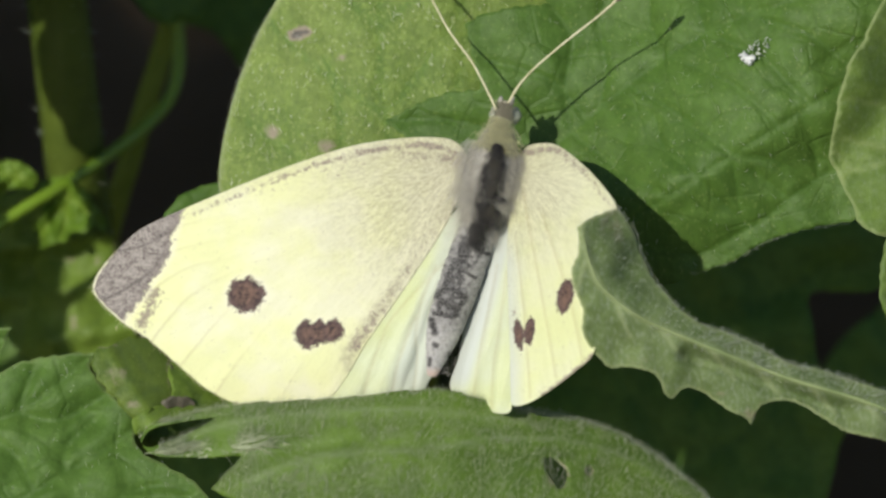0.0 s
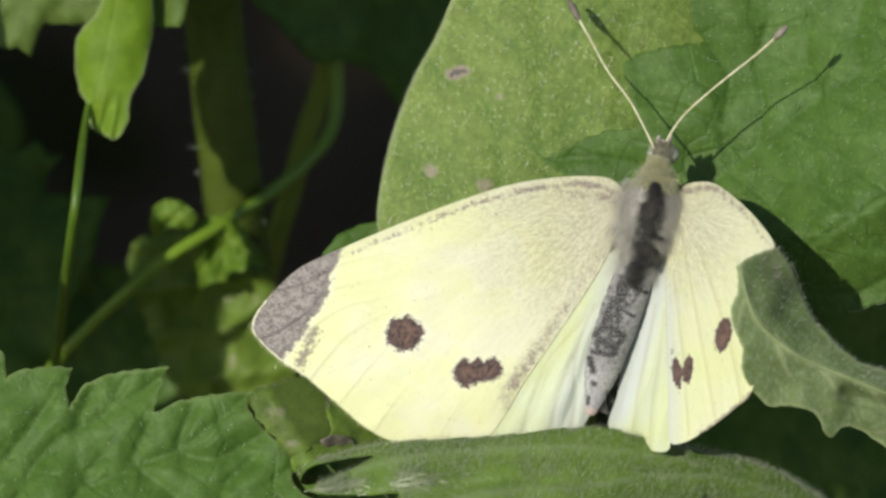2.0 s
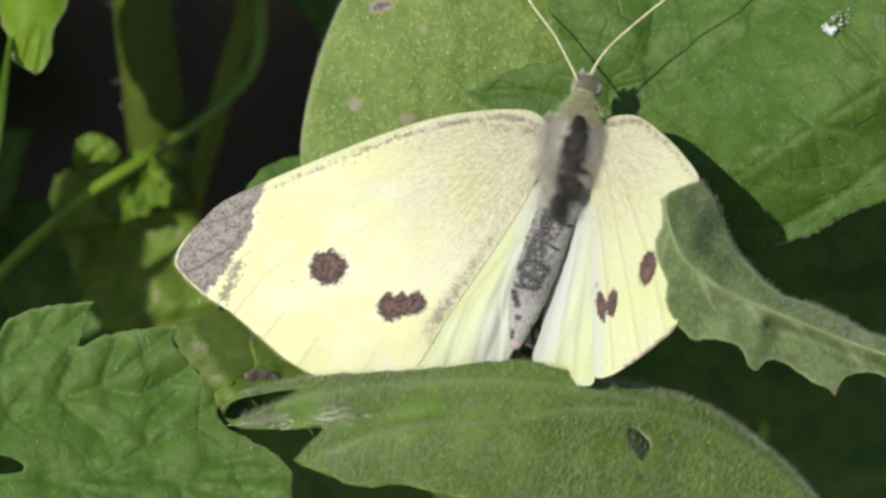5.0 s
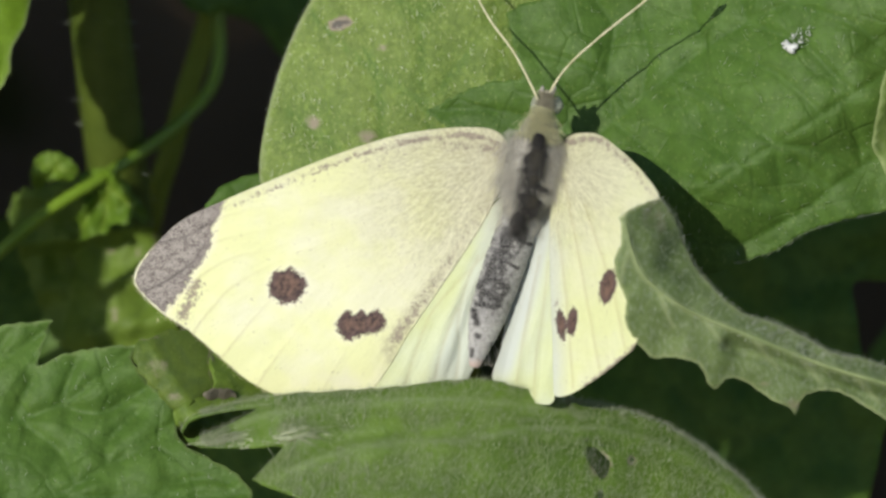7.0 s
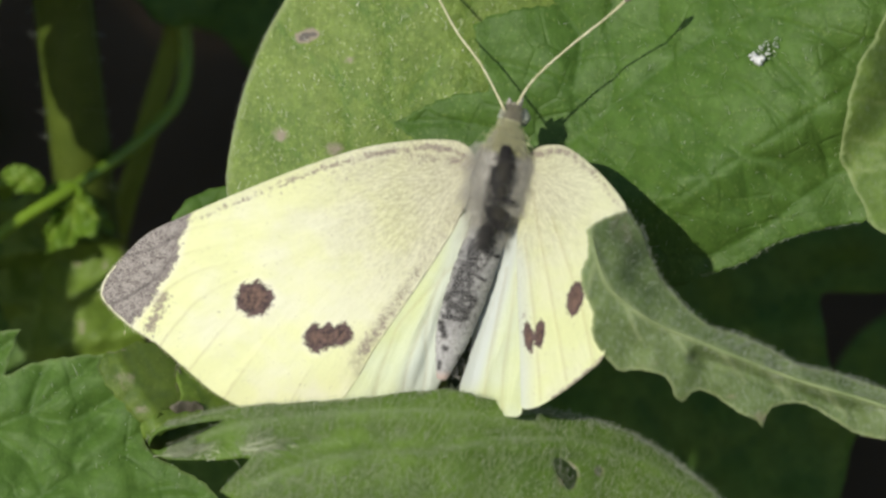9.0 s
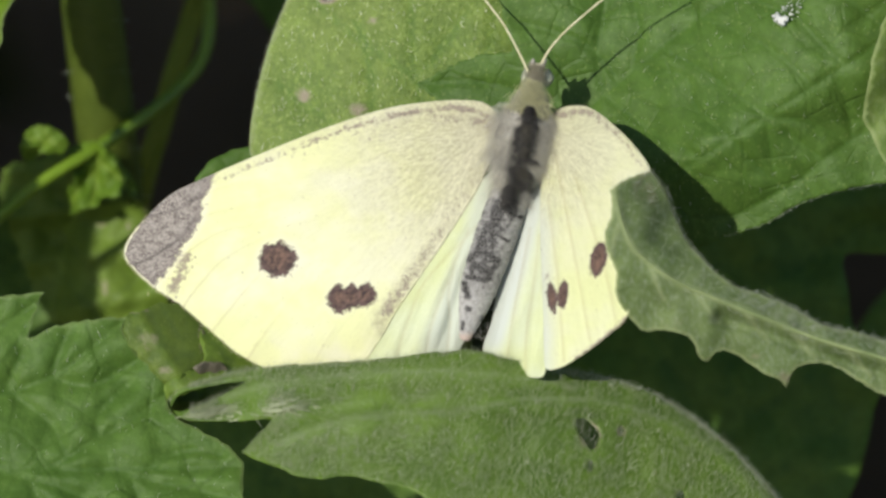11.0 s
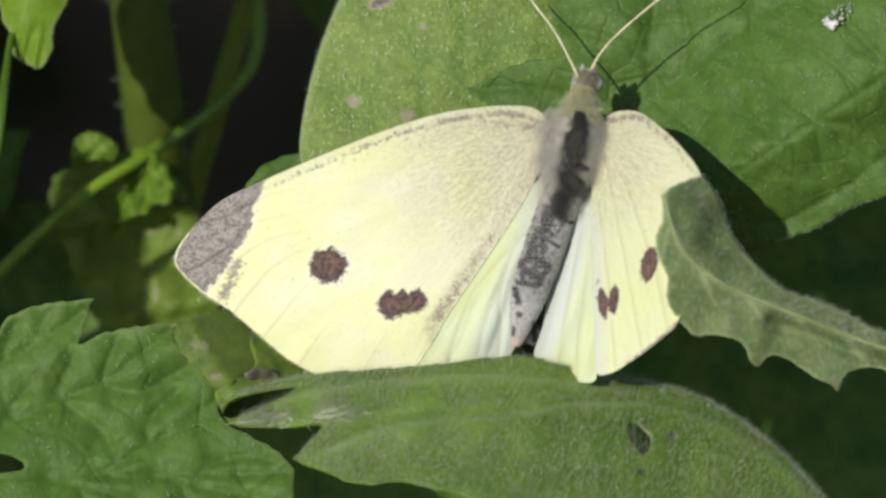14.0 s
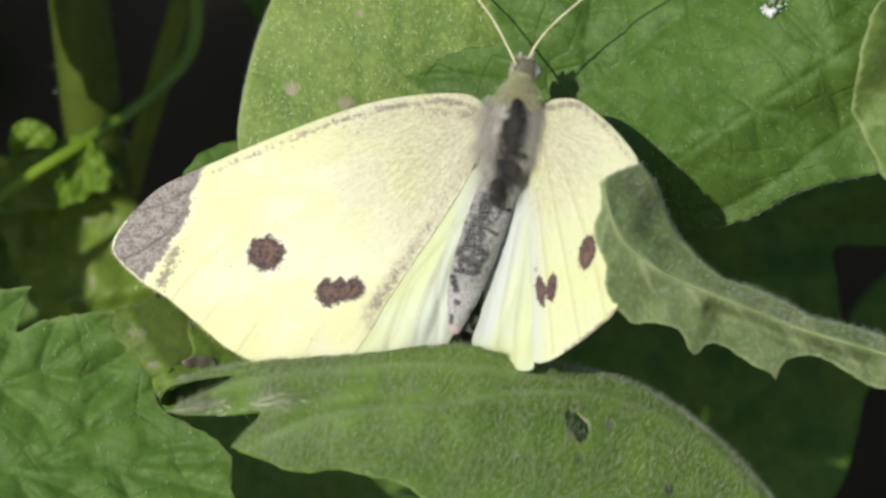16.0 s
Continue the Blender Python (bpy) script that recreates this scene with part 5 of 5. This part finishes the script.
    lift_h = lambda a, b: -0.3 * ramp(-past(a, b), 0, 45) - 0.05 - slant(a) - 0.9 * ramp(near([hem], a, b)[0], 26, 150) * ramp(a + 0.25 * (b - 450), 730, 830) + 0.5 * np.sin((b - 0.5 * a) / 190.0) + 0.22 * np.abs(np.sin((a + 0.45 * b) / 19.0 + 0.4 * np.sin(b / 60.0))) * ramp(b, 430, 600) * ramp(past(a, b), 14, 50)
    wing(fly, "hindwing", out, lift_h, M_HIND, none, dust, hv, None, 4.2, 52, "pale yellowish hindwing with a white inner fold", lambda a, b: 0.6 * ramp(a + 0.42 * (b - 450) + 12 * np.sin((a + 0.3 * b) / 11.0), 748, 806), 0.06, [spline(q, 6, False) for q in ([(795, 457), (749, 503), (695, 562), (668, 620), (645, 690), (640, 740)], [(772, 471), (749, 525), (736, 584), (738, 638), (730, 700)], [(735, 560), (705, 640), (690, 720)])])

    # the other pair, raised towards the light
    rise = lambda a, b: (a - body_axis(b)) * 0.97 * U * 1000 * 1.05 - 0.8
    out = [(915, 285), (925, 266), (945, 255), (985, 257), (1030, 290), (1064, 325), (1090, 362), (1088, 385), (1078, 430), (1068, 485), (1060, 540), (1056, 590), (1048, 630), (1020, 656), (990, 680), (960, 700), (930, 716), (906, 716), (903, 680), (902, 610), (898, 500), (898, 420), (904, 340)]
    costa = spline([(930, 262), (985, 257), (1030, 290), (1064, 325), (1095, 366), (1120, 402)], 10, False)
    edge = spline([(1052, 628), (1020, 656), (990, 680), (960, 700)], 10, False)

    def dust_and_dim(a, b):
        d1, along = near([costa], a, b)
        d2, _ = near([edge], a, b)
        base = np.hypot(a - 925, (b - 300) * 0.8)
        # last term: an even tone that puts the wing's lesser light into colour
        return np.maximum.reduce([0.6 * np.exp(-(d1 / 40) ** 2) * (1.05 - 0.6 * along), 0.6 * np.exp(-(base / 150) ** 2), 0.3 * np.exp(-(base / 270) ** 2), 0.10 + 0.05 * wob(a, b, 70, 9)])

    def dash2(a, b):
        d1, along = near([costa], a, b)
        d2, _ = near([edge], a, b)
        return np.maximum.reduce([(1.05 + 0.35 * wob(a, b, 20, 6)) * np.exp(-((d1 - 9) / 7) ** 2) * (1.05 - 0.85 * along), 1.05 * np.exp(-(d2 / 7) ** 2), 0.6 * np.exp(-(np.hypot(a - 902, (b - 560) * 0.6) / 16) ** 2)]) - 0.02

    mark2 = lambda a, b: 2.2 * np.maximum.reduce([blob(a, b, 1000, 525, 14, 32, 0.2), blob(a, b, 918, 592, 9, 26, -0.12), blob(a, b, 937, 587, 9, 26, 0.12)])
    veins = fan((920, 300), [(1076, 600), (1040, 640), (1000, 672), (960, 700), (925, 714)], -0.04)
    wing(fly, "forewing", out, lambda a, b: rise(a, b) + 0.3, M_FORE_FAR, mark2, dust_and_dim, veins, None, 3.4, 53, "cream forewing with two dark spots, raised", lambda a, b: 0.75 * ramp(940 - a, 0, 45) * ramp(b, 380, 460), dash=dash2, creases=[spline(q, 8, False) for q in ([(925, 340), (958, 520), (984, 668)], [(912, 420), (928, 560), (938, 704)], [(960, 380), (1010, 540), (1030, 636)])])
    out = [(890, 380), (868, 420), (842, 500), (822, 570), (812, 630), (796, 686), (830, 706), (865, 728), (900, 731), (908, 700), (920, 600), (915, 480)]
    hv = fan((902, 400), [(812, 690), (845, 716), (880, 728)], 0.02)
    lift_r = lambda a, b: rise(a, b) - 0.35 + 0.28 * np.abs(np.sin((a + 0.25 * b) / 17.0 + 0.4 * np.sin(b / 50.0))) * ramp(b, 480, 620)
    wing(fly, "hindwing", out, lift_r, M_HIND, none, dust, hv, None, 4.2, 54, "pale white hindwing folded along the body", lambda a, b: 0.85 * ramp(925 - 0.30 * (b - 420) - a + 10 * np.sin((a + 0.3 * b) / 8.0), -20, 40) * ramp(720 - b, 0, 60), 0.10, [spline(q, 6, False) for q in ([(880, 470), (862, 560), (846, 640), (838, 700)], [(896, 480), (884, 580), (872, 660), (870, 722)])])

    # body
    v, f = tube([at(885, 232, -0.6), at(880, 258, -0.2), at(870, 300, 0.0), at(862, 345, -0.2), at(850, 395, -0.6), at(838, 435, -1.3)], [k * U for k in (26, 46, 50, 46, 36, 20)], 24, 0.0004, 0.02, 0.85, 1)
    part("thorax", v, f, M_BODY, fly, "grey furry thorax")
    spine = [(854, 385, -0.6), (838, 430, -0.4), (822, 475, -0.3), (806, 520, -0.25), (791, 565, -0.25), (778, 610, -0.25), (769, 645, -0.3), (764, 666, -0.4)]
    rad = []
    base = np.interp(np.linspace(0, 1, 57), np.linspace(0, 1, 8), [34, 36, 38, 38, 36, 32, 22, 8])
    for i, q in enumerate(base):
        rad.append(q * (1 - 0.07 * (1 if i % 8 == 0 else 0)) * U)
    v, f = tube([at(*p) for p in spine], rad, 44, 0.0001, 0.006, 0.9, 2)
    va = np.array([tuple(q - MID) for q in v])
    pa, pb = va @ np.array(RIGHT) / U + 784, 441 - va @ np.array(UP) / U
    stroke = lambda wide, *pts: (1.0 - near([np.array(pts, float)], pa, pb)[0] / wide) * 1.7
    saddle = np.maximum.reduce([0.42 * stroke(27, (822, 445), (805, 490), (796, 545)), stroke(15, (862, 398), (835, 412)), stroke(14, (838, 418), (820, 440)), 0.75 * stroke(15, (852, 425), (848, 442)), stroke(15, (824, 440), (812, 465)), stroke(5, (830, 436), (850, 446), (864, 450)), stroke(4, (815, 478), (826, 484), (840, 491)),
                                stroke(6, (800, 472), (794, 488), (786, 506)), stroke(5, (813, 476), (814, 488), (811, 502)), 0.6 * stroke(8, (802, 490), (800, 505)), stroke(8, (772, 523), (788, 511), (806, 513), (822, 527)), stroke(6, (781, 528), (776, 545), (778, 556)), stroke(5, (768, 555), (786, 557), (801, 563)),
                                stroke(6, (818, 534), (810, 550), (802, 563)), stroke(11, (788, 538), (804, 545)), stroke(7, (764, 566), (770, 588)), stroke(5, (769, 610), (772, 612)), 0.8 * stroke(4, (796, 626), (795, 632)), 0.8 * stroke(4, (760, 636), (759, 646)), 0.5 * stroke(5, (840, 462), (836, 472))])
    part("abdomen", v, f, M_ABDOMEN, fly, "grey scaly abdomen with dark bands", dict(mark=np.clip(saddle, -2, 2), pink=0.7 * ramp(pb, 648, 662), plan=np.stack([pa * U * 1000, pb * U * 1000, pa * 0], 1)))
    v, f = tube([at(896, 180, 0.0), at(894, 192, 0.1), at(890, 208, 0.0), at(886, 228, -0.3), at(883, 244, -0.5)], [k * U for k in (6, 11, 14, 17, 21)], 18, 0.0003, 0.03, 0.9, 3)
    part("head", v, f, M_FUR_HEAD, fly, "small furry grey head")
    for da, big in ((-17, 8.5), (19, 11.5)):
        v, f = tube([at(892 + da, 190, -0.2), at(892 + da * 1.1, 204, -0.1), at(890 + da, 220, -0.2)], [4 * U, big * U, 4 * U], 14, 0.0001)
        part("eye", v, f, M_EYE, fly, "round grey-green eye")
    for da in (-8, 8):
        v, f = tube([at(893 + da, 186, -0.3), at(896 + da * 1.2, 178, 0.1), at(898 + da * 1.4, 171, 0.2)], [6 * U, 5 * U, 2 * U], 8, 0.0002, 0.1)
        part("palp", v, f, M_BODY, fly)

    # fringe of fine scales along the outer margin
    rq = random.Random(3)
    roots, dirs = [], []
    for p in spline([(205, 445), (176, 480), (165, 505), (172, 528), (215, 570), (262, 601), (310, 642), (355, 681), (400, 708)], 1.6, False):
        roots.append(at(p[0] + rq.uniform(-2, 3), p[1] + rq.uniform(-2, 1), lift(np.array([p[0]]), np.array([p[1]]))[0]))
        dirs.append(RIGHT * rq.uniform(-1, -0.3) + UP * rq.uniform(-1.0, -0.1) + OUT * rq.uniform(-0.2, 0.4))
    for _ in range(7):
        roots.append(at(206 + rq.uniform(-2, 3), 578 + rq.uniform(-2, 3), -3.0))
        dirs.append(RIGHT * rq.uniform(-0.8, 0.3) + UP * rq.uniform(-1.2, -0.6) + OUT * rq.uniform(0.0, 0.3))
    hairs("fringe", fly, roots, dirs, 0.00026, 0.000012, M_CREAM, "cream fringe of the wing margin", 0.3, 41)

    # antennae
    for pts in ([(879, 196, 0.5), (862, 160, 0.1), (835, 110, -1.1), (795, 55, -2.5), (765, 0, -4.2), (742, -40, -5.8), (729, -66, -6.9)], [(895, 192, 0.5), (916, 155, 1.2), (945, 122, 1.9), (1000, 75, 2.9), (1060, 28, 4.0), (1096, -4, 4.7), (1113, -20, 5.0)]):
        v, f = tube([at(*p) for p in pts[:-1]], [k * U for k in (2.5, 2.0, 1.8, 1.8, 1.8, 2.5)], 8, 0.0002, 0.12)
        ant = part("antenna", v, f, M_ANTENNA, fly)
        p, q = Vector(pts[-2]), Vector(pts[-1])
        v, f = tube([at(*(p - (q - p) * 0.3)), at(*p.lerp(q, 0.3)), at(*p.lerp(q, 0.8)), at(*(q + (q - p) * 0.1))], [k * U for k in (3.2, 6.5, 7.0, 2.5)], 10, 0.0001, 0.08)
        part("club", v, f, M_CLUB, ant, "dark club at the antenna's end")

    # legs, which hold to the leaf below
    for la, lb, fa, fb in ((862, 300, 838, 292), (878, 296, 902, 300), (856, 345, 832, 372), (868, 345, 884, 372)):
        down = max(lift_quilt(np.array([float(fa)]), np.array([float(fb)]))[0] + 0.1, -7.0)
        v, f = tube([at(la, lb, -1.2), at((la + fa) / 2 + (fa - la) * 0.3, (lb + fb) / 2, (down - 1.2) / 2 + 0.4), at(fa, fb, down)], [3.5 * U, 3 * U, 2 * U], 8, 0.0004)
        part("leg", v, f, M_BODY, fly)

    # fur
    r = random.Random(21)

    def fur(count, line, wide, lift_to, length, material, lean, name, label, seed, taper=1.0, width=0.000012, lie=1.0):
        roots, dirs = [], []
        line = spline(line, 3.0, False)
        for _ in range(count):
            i = r.randrange(len(line))
            s = r.gauss(0, 0.45)
            s = s if abs(s) < 1 else r.uniform(-0.6, 0.6)
            a, b, w = line[i]
            spread = wide * (taper + (1 - taper) * math.sin(math.pi * min(1.0, 0.15 + i / len(line))))
            h = math.sqrt(max(0, 1 - s * s))
            roots.append(at(a + s * spread, b + s * spread * 0.25, w + (h - 1) * lift_to + lift_to))
            dirs.append(RIGHT * (s * 0.9 + r.uniform(-0.25, 0.25) + lean[0]) + UP * (lean[1] + r.uniform(-0.3, 0.3)) + OUT * ((0.25 + 0.5 * h) * lie))
        hairs(name, fly, roots, dirs, length, width, material, label, 0.25, seed)

    fur(6200, [(880, 258, -0.4), (870, 300, -0.2), (860, 350, -0.4)], 54, 1.0, 0.0016, M_FUR, (0.0, -0.85), "fur", "pale grey fur along the thorax", 31, width=0.000009, lie=0.8)
    fur(2600, [(862, 345, -0.3), (850, 385, -0.7), (840, 412, -1.0)], 44, 1.0, 0.0012, M_FUR, (-0.05, -0.85), "fur", "pale grey fur at the end of the thorax", 35, width=0.000009, lie=0.7)
    fur(1900, [(880, 262, 0.5), (868, 310, 0.6), (857, 360, 0.45), (845, 405, 0.0), (836, 430, -0.2)], 20, 1.35, 0.0006, M_FUR_DARK, (0.0, -0.9), "fur", "dark fur down the middle of the back", 32, 0.5)
    for k, (count, wide, line, coat) in enumerate((
            (900, 12, [(876, 282, 0.6), (872, 312, 0.6)], M_FUR_MID), (500, 9, [(872, 325, 0.6), (868, 338, 0.55)], M_FUR_MID), (500, 12, [(866, 362, 0.5), (866, 376, 0.4)], M_FUR_MID), (520, 13, [(880, 254, 0.5), (877, 274, 0.5)], M_FUR_DARK), (260, 5, [(861, 290, 0.5), (855, 318, 0.45)], M_FUR_DARK), (260, 6, [(864, 312, 0.55), (860, 330, 0.5)], M_FUR_DARK),
            (300, 5, [(889, 286, 0.4), (884, 330, 0.35)], M_FUR_DARK), (420, 9, [(868, 342, 0.5), (888, 350, 0.3)], M_FUR_DARK), (520, 11, [(850, 360, 0.25), (858, 388, 0.1)], M_FUR_DARK), (420, 9, [(880, 372, 0.2), (868, 398, 0.0)], M_FUR_DARK), (520, 12, [(846, 396, 0.0), (838, 412, -0.15)], M_FUR_DARK))):
        fur(count, line, wide, 1.35, 0.0005, coat, (0.0, -0.9), "fur", "dark patch of fur on the back" if coat is M_FUR_DARK else "olive-brown fur down the middle of the back", 50 + k, 0.6)
    fur(700, [(894, 186, 0.0), (890, 205, 0.1), (887, 222, 0.1)], 17, 0.8, 0.0005, M_FUR_HEAD, (0.0, 0.5), "fur", "short grey-brown fur on the head", 33, 0.6)
    for k, (wide, line) in enumerate(((20, [(888, 208, 0.2), (886, 226, 0.3)]), (30, [(886, 224, 0.3), (883, 242, 0.4)]), (43, [(883, 240, 0.4), (879, 262, 0.4)]))):
        fur(700, line, wide, 1.1, 0.0006, M_CREAM, (0.0, -1.1), "fur", "cream-olive fur of the collar", 36 + k)
    fur(1300, [(840, 425, -0.9), (806, 520, -1.1), (780, 610, -1.4), (771, 655, -1.7)], 34, 0.9, 0.0004, M_FUR, (-0.1, -0.9), "fur", "short grey hairs on the abdomen", 34)


butterfly()


def motions():
    """A breath of wind lifts the curled and the downy leaf; the hanging leaf and the nettle sway a little."""
    def sway(ob, rows):
        base = ob.location.copy()
        walk(ob, [(t, Matrix.Translation(base + RIGHT * (da * U) - UP * (db * U)) @ Matrix.Rotation(radians(turn), 4, OUT)) for t, da, db, turn in rows])

    sway(CURLED, [(0.0, -2, -1, 0), (0.5, 0, 0, 0), (7.5, -2, -1, 0.0), (7.7, -4, -5, 0), (7.9, -8, -15, 0), (8.0, -10, -20, 0), (8.1, -9, -18, 0), (8.3, -5, -10, 0), (8.5, -4, -7, 0), (9.0, -3, 0, 0), (11.3, -2, -1, 0), (16.0, -1, -1, 0)])
    sway(FRONT, [(0.0, 1, 2, 0), (4.0, 0, 0, 0), (7.0, 0, 0, 0), (7.5, -1, -2, 0.05), (7.8, -2, -10, 0.2), (8.0, -3, -15, 0.35), (8.2, -2, -13, 0.4), (8.5, -1, -8, 0.4), (9.0, 0, -4, 0.1), (11.3, -1, -6, 0.25), (16.0, -1, -6, 0.25)])
    sway(NETTLE, [(0.0, 0, 0, 0), (0.5, -1, -2, 0), (1.0, -4, -6, 0), (1.5, 1, 3, 0), (2.0, -2, 0, 0), (2.5, -4, -3, 0), (3.0, -1, 3, 0), (4.0, 0, 0, 0), (6.5, 1, 2, 0), (7.5, 2, -3, 0), (9.0, 3, -6, 0), (11.3, 3, -2, 0), (12.5, 1, -3, 0), (16.0, 2, -3, 0)])
    sway(HANGING, [(0.0, 0, 0, 0), (4.2, 0, 0, 0), (9.0, 3, -4, 0), (11.3, 5, -8, 0), (13.0, 6, -7, 0), (16.0, 6, -6, 0)])


motions()
